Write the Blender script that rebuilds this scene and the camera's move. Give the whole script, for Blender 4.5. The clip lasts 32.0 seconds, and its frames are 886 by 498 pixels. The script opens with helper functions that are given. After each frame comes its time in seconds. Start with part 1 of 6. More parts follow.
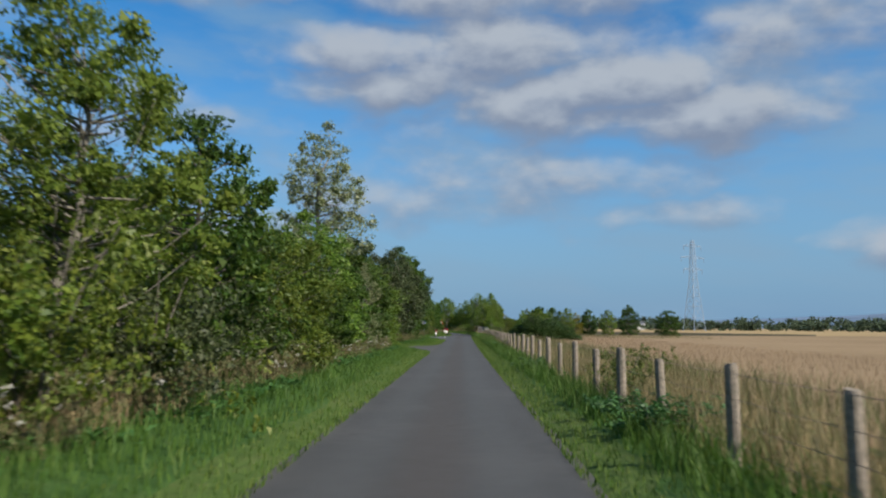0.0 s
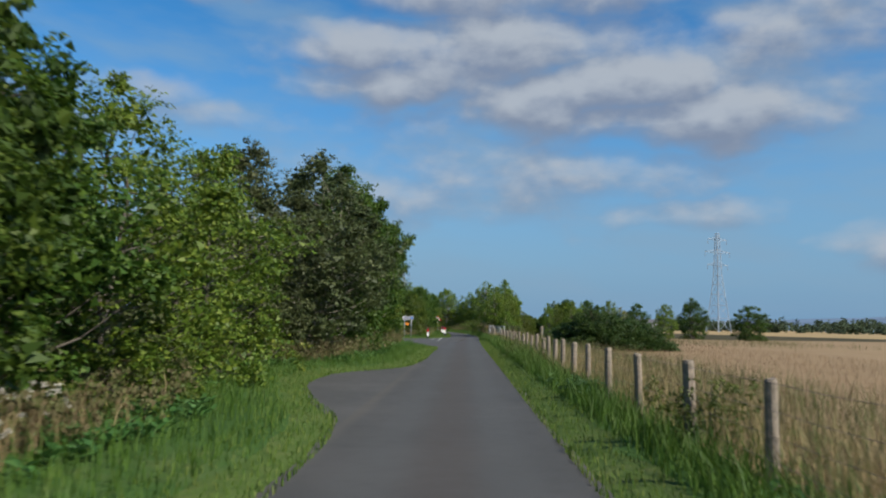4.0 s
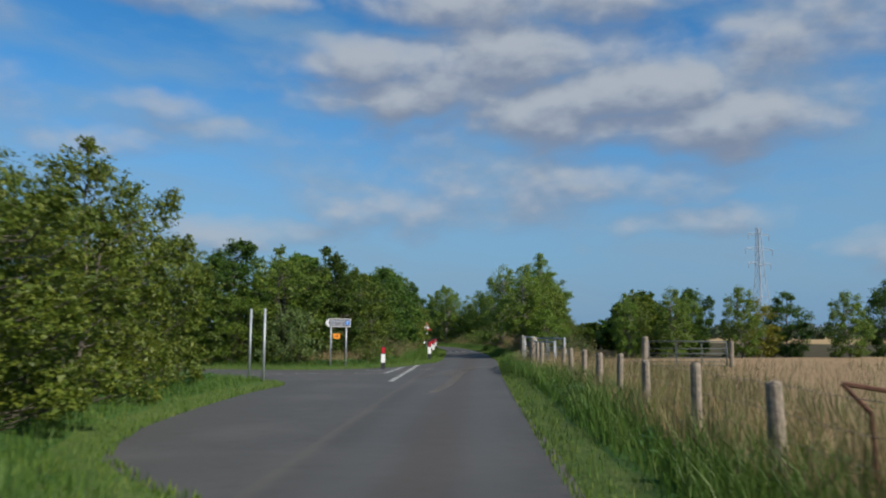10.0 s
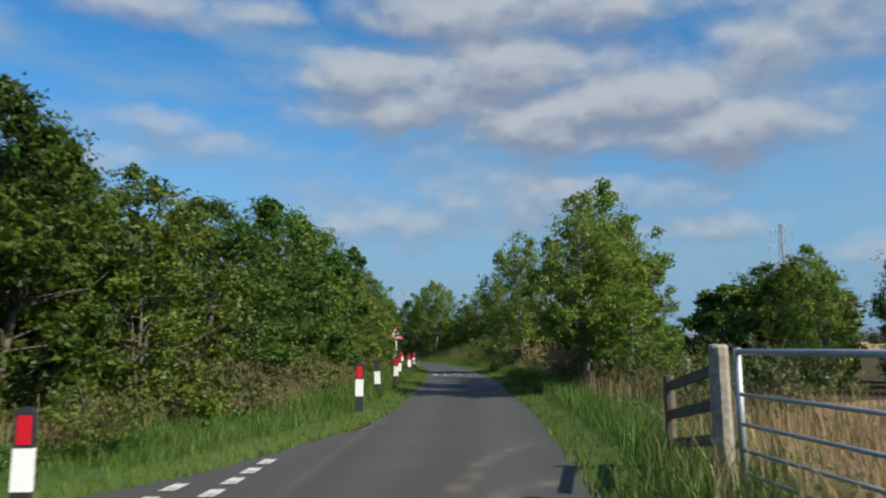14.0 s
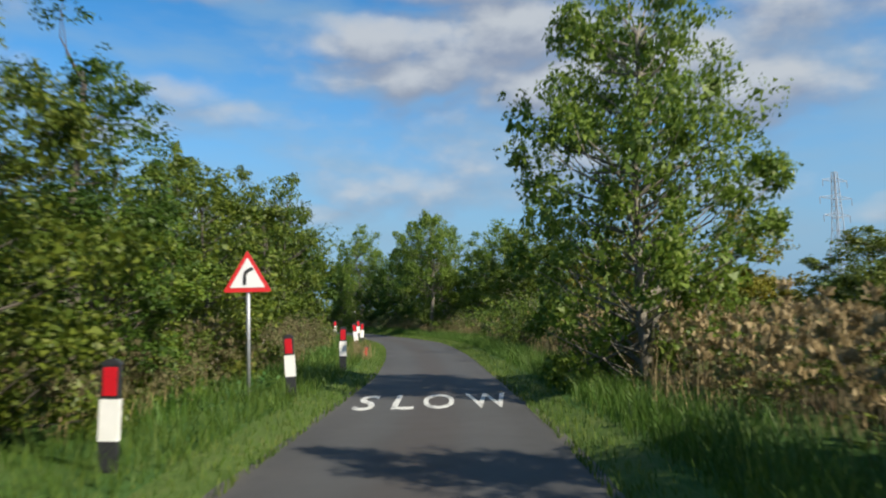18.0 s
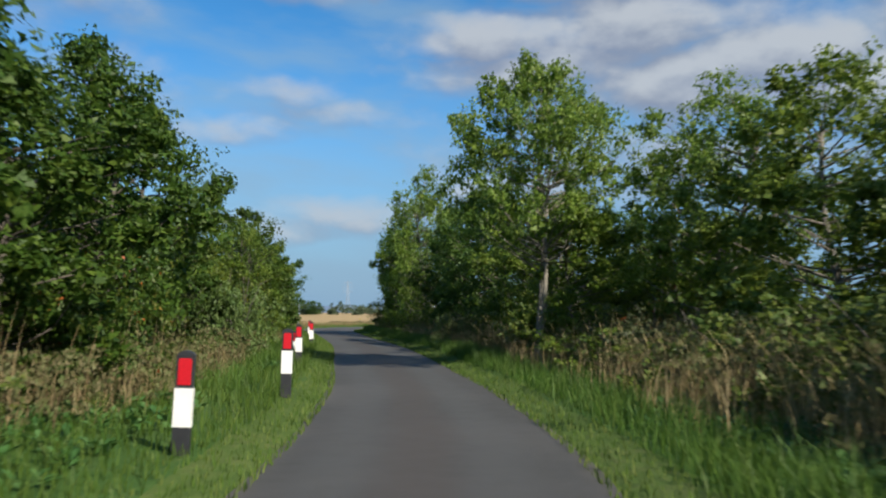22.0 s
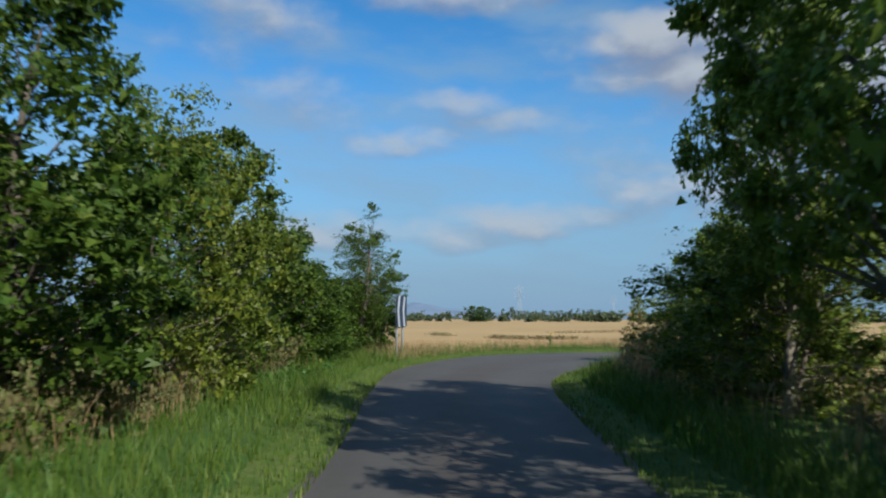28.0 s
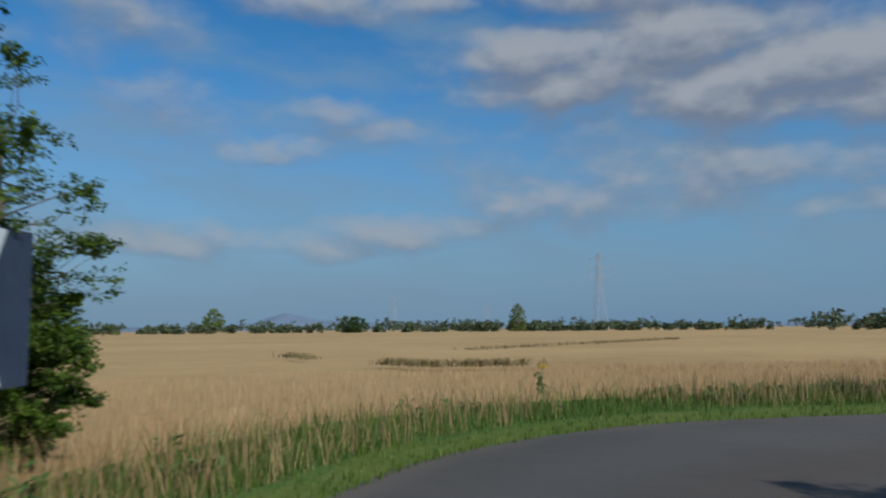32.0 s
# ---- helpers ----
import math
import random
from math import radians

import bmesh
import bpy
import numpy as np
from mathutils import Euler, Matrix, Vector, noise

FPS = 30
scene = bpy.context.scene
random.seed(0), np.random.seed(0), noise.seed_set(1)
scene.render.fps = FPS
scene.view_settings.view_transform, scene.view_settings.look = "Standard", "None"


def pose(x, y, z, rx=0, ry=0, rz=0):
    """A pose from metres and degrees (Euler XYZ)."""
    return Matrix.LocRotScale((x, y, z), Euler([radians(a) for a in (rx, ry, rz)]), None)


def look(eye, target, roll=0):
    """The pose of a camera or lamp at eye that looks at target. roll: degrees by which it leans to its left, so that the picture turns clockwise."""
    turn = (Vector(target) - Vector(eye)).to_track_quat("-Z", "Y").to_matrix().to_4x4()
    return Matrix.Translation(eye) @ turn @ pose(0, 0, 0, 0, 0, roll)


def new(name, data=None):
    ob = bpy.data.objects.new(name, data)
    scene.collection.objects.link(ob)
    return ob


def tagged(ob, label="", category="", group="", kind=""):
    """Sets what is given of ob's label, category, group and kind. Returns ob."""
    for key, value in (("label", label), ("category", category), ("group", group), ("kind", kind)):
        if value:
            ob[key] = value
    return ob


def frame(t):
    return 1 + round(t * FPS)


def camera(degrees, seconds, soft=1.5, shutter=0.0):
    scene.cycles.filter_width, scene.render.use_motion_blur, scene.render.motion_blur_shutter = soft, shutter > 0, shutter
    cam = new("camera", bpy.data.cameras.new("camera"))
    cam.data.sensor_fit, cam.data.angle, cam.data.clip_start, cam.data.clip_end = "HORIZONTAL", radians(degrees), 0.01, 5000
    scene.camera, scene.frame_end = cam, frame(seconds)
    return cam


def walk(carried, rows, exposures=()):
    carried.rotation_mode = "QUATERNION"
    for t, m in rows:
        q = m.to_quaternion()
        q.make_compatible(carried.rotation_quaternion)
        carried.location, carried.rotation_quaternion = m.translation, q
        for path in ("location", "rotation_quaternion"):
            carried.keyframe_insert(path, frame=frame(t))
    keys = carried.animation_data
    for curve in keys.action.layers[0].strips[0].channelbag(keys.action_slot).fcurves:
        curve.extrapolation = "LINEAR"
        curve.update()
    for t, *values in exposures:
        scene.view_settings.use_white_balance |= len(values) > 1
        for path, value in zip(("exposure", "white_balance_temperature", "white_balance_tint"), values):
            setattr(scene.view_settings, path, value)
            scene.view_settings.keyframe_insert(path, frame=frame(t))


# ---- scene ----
# ---------------------------------------------------------------- camera
cam = camera(60.0, 32.0, soft=2.1, shutter=0.3)
PATH = [
    (0, (0.00, 0.00, 1.403), (0.074, 1.989, 1.603), 0.4),
    (0.5, (0.24, 4.04, 1.360), (0.307, 6.031, 1.546), 0.8),
    (1, (0.45, 8.17, 1.325), (0.521, 10.165, 1.500), 0.8),
    (1.5, (0.71, 12.20, 1.311), (0.789, 14.190, 1.489), 1.3),
    (2, (0.93, 16.64, 1.330), (1.013, 18.629, 1.510), 0.8),
    (2.5, (1.12, 21.28, 1.381), (1.202, 23.273, 1.560), 0.2),
    (3, (1.38, 25.13, 1.428), (1.465, 27.124, 1.611), 1.0),
    (5.5, (2.61, 41.08, 1.394), (2.659, 43.074, 1.598), 0.8),
    (6, (2.88, 44.30, 1.378), (2.942, 46.286, 1.582), 0.6),
    (6.5, (3.11, 47.66, 1.371), (3.181, 49.650, 1.578), 0.9),
    (7, (3.36, 51.21, 1.395), (3.431, 53.199, 1.603), 0.2),
    (7.5, (3.62, 54.87, 1.434), (3.694, 56.859, 1.648), 0.3),
    (8, (3.82, 58.31, 1.472), (3.887, 60.302, 1.690), 0.4),
    (8.5, (4.01, 62.04, 1.460), (4.059, 64.030, 1.678), 0.7),
    (9, (4.30, 65.31, 1.439), (4.340, 67.299, 1.658), 0.3),
    (9.5, (4.54, 68.58, 1.417), (4.585, 70.565, 1.637), -0.2),
    (10, (4.74, 71.82, 1.385), (4.784, 73.807, 1.608), 0.2),
    (10.5, (4.92, 75.08, 1.353), (4.960, 77.062, 1.585), -0.2),
    (11, (5.10, 78.25, 1.324), (5.134, 80.239, 1.566), -0.4),
    (11.5, (5.28, 81.46, 1.329), (5.310, 83.448, 1.584), -1.0),
    (12, (5.46, 84.77, 1.343), (5.491, 86.749, 1.620), -0.6),
    (12.5, (5.66, 87.99, 1.344), (5.690, 89.975, 1.624), -0.6),
    (13, (5.85, 91.24, 1.353), (5.893, 93.223, 1.622), -0.5),
    (13.5, (6.08, 94.43, 1.369), (6.128, 96.416, 1.626), -0.8),
    (15.5, (7.21, 105.24, 1.437), (7.251, 107.221, 1.685), -0.5),
    (16, (7.43, 108.83, 1.423), (7.467, 110.818, 1.657), -0.3),
    (16.5, (7.60, 112.77, 1.397), (7.635, 114.757, 1.605), -0.3),
    (17, (7.72, 116.52, 1.372), (7.740, 118.507, 1.559), -0.7),
    (17.5, (7.87, 120.31, 1.363), (7.876, 122.302, 1.541), -0.9),
    (18, (8.05, 124.15, 1.371), (8.054, 126.147, 1.539), -1.4),
    (18.5, (8.15, 128.07, 1.391), (8.155, 130.063, 1.552), -0.7),
    (19, (8.10, 131.71, 1.396), (8.102, 133.708, 1.555), -0.3),
    (19.5, (8.10, 135.41, 1.406), (8.091, 137.404, 1.574), -1.6),
    (20, (8.12, 138.86, 1.412), (8.076, 140.851, 1.573), 0.2),
    (20.5, (8.09, 142.44, 1.414), (8.016, 144.432, 1.572), -0.1),
    (21, (7.99, 145.95, 1.407), (7.886, 147.937, 1.559), -0.0),
    (21.5, (7.83, 149.61, 1.396), (7.649, 151.596, 1.544), 0.2),
    (22, (7.57, 153.34, 1.393), (7.296, 155.313, 1.558), 0.2),
    (22.5, (7.07, 156.69, 1.415), (6.694, 158.651, 1.587), 0.7),
    (23, (6.49, 159.99, 1.436), (6.056, 161.936, 1.616), 1.4),
    (23.5, (5.72, 163.33, 1.447), (5.216, 165.253, 1.632), 1.2),
    (24, (4.95, 166.79, 1.438), (4.423, 168.712, 1.608), 0.2),
    (24.5, (4.15, 170.41, 1.418), (3.576, 172.319, 1.573), 0.2),
    (25, (3.25, 174.17, 1.408), (2.641, 176.068, 1.562), 0.7),
    (25.5, (2.23, 178.01, 1.422), (1.598, 179.904, 1.583), 0.2),
    (26, (1.13, 181.39, 1.443), (0.477, 183.273, 1.599), -0.8),
    (26.5, (0.03, 184.50, 1.443), (-0.612, 186.385, 1.606), -0.0),
    (28.5, (-4.36, 196.01, 1.383), (-5.069, 197.867, 1.565), 0.1),
    (29, (-5.45, 198.73, 1.373), (-6.069, 200.623, 1.511), -0.7),
    (29.5, (-6.58, 201.47, 1.377), (-7.174, 203.378, 1.520), -0.9),
    (30, (-7.55, 204.03, 1.396), (-8.083, 205.950, 1.552), -0.9),
    (30.5, (-8.33, 206.37, 1.412), (-8.863, 208.290, 1.591), 0.0),
    (31, (-8.98, 208.69, 1.434), (-9.528, 210.606, 1.626), -0.1),
    (31.5, (-9.54, 211.11, 1.472), (-10.075, 213.026, 1.670), -0.7),
    (32, (-10.13, 213.35, 1.480), (-10.516, 215.305, 1.687), -0.5),
]
walk(cam, [(t, look(eye, target, roll)) for t, eye, target, roll in PATH],
     [(0.0, 0.35, 6500, 10), (5.0, 0.30, 6500, 10), (12.5, 0.24, 6500, 10), (15.5, 0.62, 6850, 10), (18.0, 0.62, 6850, 10), (20.0, 0.53, 6700, 10), (23.0, 0.55, 6700, 10), (26.0, 0.68, 6700, 10), (28.5, 0.32, 6500, 10), (30.5, 0.03, 6500, 10), (32.0, -0.09, 6500, 10)])

# ---------------------------------------------------------------- sky and sun
SUN_AZ, SUN_EL = radians(126), radians(38)
world = bpy.data.worlds.new("sky")
scene.world = world
world.use_nodes = True


class Nodes:
    """Short hand for building node trees."""

    def __init__(self, tree):
        self.tree = tree
        tree.nodes.clear()

    def add(self, kind):
        return self.tree.nodes.new(kind)

    def link(self, a, b):
        self.tree.links.new(a, b)

    def put(self, socket, value):
        if isinstance(value, bpy.types.NodeSocket):
            self.link(value, socket)
        else:
            socket.default_value = value

    def math(self, op, a, b=0.0, c=0.0, clamp=False):
        node = self.add("ShaderNodeMath")
        node.operation, node.use_clamp = op, clamp
        for n, v in enumerate((a, b, c)):
            self.put(node.inputs[n], v)
        return node.outputs[0]

    def mix(self, fac, a, b):
        node = self.add("ShaderNodeMix")
        node.data_type = "RGBA"
        self.put(node.inputs[0], fac)
        self.put(node.inputs[6], a)
        self.put(node.inputs[7], b)
        return node.outputs[2]

    def ramp(self, value, stops, smooth=False):
        node = self.add("ShaderNodeValToRGB")
        if smooth:
            node.color_ramp.interpolation = "EASE"
        while len(node.color_ramp.elements) < len(stops):
            node.color_ramp.elements.new(0.5)
        for e, (p, c) in zip(node.color_ramp.elements, stops):
            e.position, e.color = p, (*c, 1) if len(c) == 3 else c
        self.put(node.inputs[0], value)
        return node.outputs[0]

    def noise(self, vector, scale, detail=4.0, rough=0.55, dims="3D"):
        node = self.add("ShaderNodeTexNoise")
        node.noise_dimensions = dims
        if vector is not None:
            self.link(vector, node.inputs["Vector"])
        node.inputs["Scale"].default_value = scale
        node.inputs["Detail"].default_value = detail
        node.inputs["Roughness"].default_value = rough
        return node.outputs["Fac"]

    def smooth(self, value, low, high):
        node = self.add("ShaderNodeMapRange")
        node.interpolation_type = "SMOOTHSTEP"
        self.put(node.inputs[0], value)
        node.inputs[1].default_value, node.inputs[2].default_value = low, high
        return node.outputs[0]


def build_sky():
    n = Nodes(world.node_tree)
    sky = n.add("ShaderNodeTexSky")
    sky.sky_type, sky.sun_disc, sky.sun_elevation, sky.sun_rotation = "NISHITA", False, SUN_EL, SUN_AZ
    sky.air_density, sky.dust_density, sky.ozone_density = 1.0, 0.6, 2.0
    coord = n.add("ShaderNodeTexCoord").outputs["Generated"]
    xyz = n.add("ShaderNodeSeparateXYZ")
    n.link(coord, xyz.inputs[0])
    az = n.math("DEGREES", n.math("ARCTAN2", xyz.outputs[0], xyz.outputs[1]))
    el = n.math("DEGREES", n.math("ARCSINE", xyz.outputs[2]))
    # cloud banks: azimuth, elevation, half width, half height, weight
    banks = [(9.0, 18.6, 15.0, 5.2, .60), (22.0, 17.5, 12.0, 4.5, .52), (6.0, 11.0, 13.0, 3.0, .42), (7.0, 24.2, 12.0, 2.2, 1.0), (-2.5, 20.0, 8.0, 1.9, 1.05), (5.5, 20.2, 8.5, 2.6, 1.1), (-3.2, 17.3, 6.2, 1.7, 1.1), (3.0, 18.4, 7.0, 2.2, .95), (9.0, 16.4, 6.5, 2.5, 1.1), (14.5, 17.6, 6.0, 2.3, 1.1),
             (20.5, 14.9, 9.0, 2.2, 1.15), (26.0, 19.6, 8.0, 2.6, .78), (31.0, 23.5, 8.0, 2.6, .62), (11.0, 10.8, 12.0, 1.8, .6), (-2.0, 9.0, 6.5, 1.8, .66), (20.0, 8.2, 6.0, 1.0, .5), (34.0, 5.6, 4.5, 1.6, .85),
             (-19.6, 15.8, 4.4, 1.1, .66), (-16.6, 14.5, 5.0, 1.0, .5), (-22.5, 13.2, 4.2, 1.0, .5), (-21.5, 23.4, 5.5, 1.5, .68), (-12.5, 24.0, 3.5, 1.0, .7), (-31.0, 15.8, 3.0, 2.0, .45),
             (-27.0, 6.3, 11.0, 1.1, .55), (-13.0, 7.4, 7.0, 1.0, .5), (-36.0, 21.0, 5.0, 2.5, .5), (-4, 29, 16, 2.2, .7), (40, 27, 18, 4, .8),
             (120, 45, 26, 9, .7), (-120, 30, 30, 8, .8), (180, 22, 24, 6, .8), (-70, 20, 16, 5, .7), (75, 24, 14, 5, .8), (0, 48, 26, 5, .6)]

    def cover(lift):
        up = n.math("ADD", el, lift) if lift else el
        vec = n.add("ShaderNodeCombineXYZ")
        n.put(vec.inputs[0], n.math("MULTIPLY", az, 0.075))
        n.put(vec.inputs[1], n.math("MULTIPLY", up, 0.125))
        big = n.noise(vec.outputs[0], 2.1, 5.0, 0.5)
        puff = n.noise(vec.outputs[0], 6.5, 3.0, 0.5)
        bent = n.math("ADD", az, n.math("MULTIPLY", n.math("SUBTRACT", n.noise(vec.outputs[0], 1.6, 3.0, 0.5), 0.5), 10.0))
        risen = n.math("ADD", up, n.math("MULTIPLY", n.math("SUBTRACT", n.noise(vec.outputs[0], 2.2, 2.0, 0.5), 0.5), 3.2))
        total = None
        for a, e, w, h, k in banks:
            dx = n.math("DIVIDE", n.math("SUBTRACT", bent, a), w)
            dy = n.math("DIVIDE", n.math("SUBTRACT", risen, e), h)
            d = n.math("ADD", n.math("MULTIPLY", dx, dx), n.math("MULTIPLY", dy, dy))
            m = n.math("MULTIPLY", n.math("SUBTRACT", 1.0, n.math("MULTIPLY", d, 0.55)), k)
            total = m if total is None else n.math("MAXIMUM", total, m)
        rough = n.math("ADD", n.math("MULTIPLY", n.math("SUBTRACT", big, 0.5), 0.95), n.math("MULTIPLY", n.math("SUBTRACT", puff, 0.5), 0.26))
        return n.math("ADD", n.math("MULTIPLY", n.math("MAXIMUM", total, -0.6), 0.62), rough), big

    here, big = cover(0.0)
    above, _ = cover(1.35)
    mask = n.smooth(here, -0.06, 0.62)
    shade = n.smooth(n.math("SUBTRACT", n.math("ADD", here, 0.16), above), -0.10, 0.46)
    lit = n.mix(shade, (0.178, 0.212, 0.285, 1), (0.355, 0.388, 0.432, 1))
    # thin haze towards the horizon
    haze = n.smooth(el, 20.0, 0.0)
    blue = n.add("ShaderNodeVectorMath")
    blue.operation = "SCALE"
    n.link(sky.outputs[0], blue.inputs[0])
    blue.inputs["Scale"].default_value = 0.116
    deep = n.add("ShaderNodeHueSaturation")
    n.link(blue.outputs[0], deep.inputs["Color"])
    deep.inputs["Saturation"].default_value, deep.inputs["Value"].default_value = 1.42, 1.0
    low = n.mix(n.math("MULTIPLY", haze, 0.9), deep.outputs[0], (0.107, 0.238, 0.41, 1))
    # thin high streaks
    vec = n.add("ShaderNodeCombineXYZ")
    n.put(vec.inputs[0], n.math("ADD", n.math("MULTIPLY", az, 0.05), n.math("MULTIPLY", el, 0.05)))
    n.put(vec.inputs[1], n.math("MULTIPLY", el, 0.16))
    streak = n.smooth(n.noise(vec.outputs[0], 1.6, 6.0, 0.5), 0.36, 0.70)
    low = n.mix(n.math("MULTIPLY", streak, 0.55), low, (0.19, 0.30, 0.415, 1))
    out = n.mix(n.math("MULTIPLY", mask, 0.9), low, lit)
    bg = n.add("ShaderNodeBackground")
    n.link(out, bg.inputs[0])
    bg.inputs[1].default_value = 1.0
    n.link(bg.outputs[0], n.add("ShaderNodeOutputWorld").inputs[0])


build_sky()
sun_lamp = bpy.data.lights.new("sun", "SUN")
sun_lamp.energy, sun_lamp.angle, sun_lamp.color = 4.9, radians(0.55), (1.0, 0.93, 0.82)
sun = new("sun", sun_lamp)
toward = Vector((math.sin(SUN_AZ) * math.cos(SUN_EL), math.cos(SUN_AZ) * math.cos(SUN_EL), math.sin(SUN_EL)))
sun.matrix_world = look((20, 60, 60), Vector((20, 60, 60)) - toward)


# ---------------------------------------------------------------- materials
def material(name):
    mat = bpy.data.materials.new(name)
    mat.use_nodes = True
    n = Nodes(mat.node_tree)
    out = n.add("ShaderNodeOutputMaterial")
    return mat, n, out


def plain(name, color, rough=0.6, metal=0.0, grain=8.0, spread=0.12, bump=0.0, dirt=None, dirt_amount=0.35):
    """A painted, wooden or metal surface with grain, stains and fine relief."""
    mat, n, out = material(name)
    pos = n.add("ShaderNodeTexCoord").outputs["Object"]
    fine, wide = n.noise(pos, grain, 5), n.noise(pos, grain * 0.17, 3)
    dark = tuple(c * (1 - spread) for c in color)
    light = tuple(min(1, c * (1 + spread)) for c in color)
    col = n.ramp(fine, [(0.3, dark), (0.7, light)])
    if dirt:
        col = n.mix(n.math("MULTIPLY", n.smooth(wide, 0.45, 0.7), dirt_amount), col, (*dirt, 1))
    b = n.add("ShaderNodeBsdfPrincipled")
    n.link(col, b.inputs["Base Color"])
    n.put(b.inputs["Roughness"], n.math("ADD", rough - 0.08, n.math("MULTIPLY", wide, 0.16)))
    b.inputs["Metallic"].default_value = metal
    if bump:
        bp = n.add("ShaderNodeBump")
        bp.inputs["Strength"].default_value, bp.inputs["Distance"].default_value = bump, 0.01
        n.link(fine, bp.inputs["Height"])
        n.link(bp.outputs[0], b.inputs["Normal"])
    n.link(b.outputs[0], out.inputs[0])
    return mat


def leafy(name, stops, glow=0.32, rough=0.5, shift=0.25, tint=(0.86, 0.89, 0.57)):
    """Leaves or blades: each one its own tone, with some light shining through."""
    stops = [(p, tuple(a * k for a, k in zip(c, tint))) for p, c in stops]
    mat, n, out = material(name)
    island = n.add("ShaderNodeNewGeometry").outputs["Random Per Island"]
    tone = n.add("ShaderNodeObjectInfo").outputs["Random"]
    pos = n.add("ShaderNodeTexCoord").outputs["Object"]
    patch = n.noise(pos, 0.9, 2)
    pick = n.math("ADD", n.math("MULTIPLY", island, 0.55), n.math("MULTIPLY", patch, 0.45))
    col = n.ramp(pick, stops)
    hsv = n.add("ShaderNodeHueSaturation")
    n.link(col, hsv.inputs["Color"])
    n.put(hsv.inputs["Value"], n.math("ADD", 1 - shift * 0.5, n.math("MULTIPLY", tone, shift)))
    n.put(hsv.inputs["Hue"], n.math("ADD", 0.488, n.math("MULTIPLY", tone, 0.024)))
    b = n.add("ShaderNodeBsdfPrincipled")
    n.link(hsv.outputs[0], b.inputs["Base Color"])
    b.inputs["Roughness"].default_value = rough
    b.inputs["Specular IOR Level"].default_value = 0.28
    tr = n.add("ShaderNodeBsdfTranslucent")
    n.link(hsv.outputs[0], tr.inputs[0])
    mx = n.add("ShaderNodeMixShader")
    mx.inputs[0].default_value = glow
    n.link(b.outputs[0], mx.inputs[1])
    n.link(tr.outputs[0], mx.inputs[2])
    n.link(mx.outputs[0], out.inputs[0])
    return mat


def asphalt(name, base=0.05, tracks=False):
    mat, n, out = material(name)
    pos = n.add("ShaderNodeNewGeometry").outputs["Position"]
    grit, mid, wide = n.noise(pos, 90, 3), n.noise(pos, 3.0, 4), n.noise(pos, 0.35, 4)
    col = n.ramp(grit, [(0.3, (base * .55, base * .57, base * .55)), (0.62, (base * 1.10, base * 1.07, base * 0.99)), (0.8, (base * 1.95, base * 1.9, base * 1.76))])
    col = n.mix(n.math("MULTIPLY", n.smooth(wide, 0.42, 0.68), 0.38), col, (base * 1.7, base * 1.62, base * 1.52, 1))
    col = n.mix(n.math("MULTIPLY", n.smooth(mid, 0.55, 0.75), 0.3), col, (base * .55, base * .55, base * .58, 1))
    if tracks:
        # wheels polish two bands; the crown between them stays browner, the edges dustier
        at = n.add("ShaderNodeAttribute")
        at.attribute_name = "across"
        off = n.math("ADD", at.outputs["Fac"], n.math("MULTIPLY", n.math("SUBTRACT", wide, 0.5), 0.12))
        for centre, width, tone, amount in ((0.27, 0.09, (1.2, 1.23, 1.18), 0.5), (0.74, 0.09, (1.2, 1.23, 1.18), 0.5), (0.5, 0.11, (0.98, 0.84, 0.72), 0.75), (0.0, 0.05, (1.6, 1.45, 1.2), 0.6), (1.0, 0.05, (1.6, 1.45, 1.2), 0.6)):
            band = n.smooth(n.math("ABSOLUTE", n.math("SUBTRACT", off, centre)), width * 1.6, width * 0.3)
            col = n.mix(n.math("MULTIPLY", band, amount), col, tuple(base * c for c in tone) + (1,))
    b = n.add("ShaderNodeBsdfPrincipled")
    n.link(col, b.inputs["Base Color"])
    n.put(b.inputs["Roughness"], n.math("ADD", 0.72, n.math("MULTIPLY", mid, 0.2)))
    bp = n.add("ShaderNodeBump")
    bp.inputs["Strength"].default_value, bp.inputs["Distance"].default_value = 0.5, 0.006
    n.link(grit, bp.inputs["Height"])
    n.link(bp.outputs[0], b.inputs["Normal"])
    n.link(b.outputs[0], out.inputs[0])
    return mat


def soil(name, stops, wide=0.12, fine=6.0, bump=0.6):
    mat, n, out = material(name)
    pos = n.add("ShaderNodeNewGeometry").outputs["Position"]
    a, c, d = n.noise(pos, wide, 5), n.noise(pos, fine, 5), n.noise(pos, wide * 9, 4)
    pick = n.math("ADD", n.math("MULTIPLY", a, 0.45), n.math("ADD", n.math("MULTIPLY", c, 0.3), n.math("MULTIPLY", d, 0.25)))
    col = n.ramp(pick, stops)
    b = n.add("ShaderNodeBsdfPrincipled")
    n.link(col, b.inputs["Base Color"])
    b.inputs["Roughness"].default_value = 0.95
    b.inputs["Specular IOR Level"].default_value = 0.1
    bp = n.add("ShaderNodeBump")
    bp.inputs["Strength"].default_value, bp.inputs["Distance"].default_value = bump, 0.08
    n.link(c, bp.inputs["Height"])
    n.link(bp.outputs[0], b.inputs["Normal"])
    n.link(b.outputs[0], out.inputs[0])
    return mat


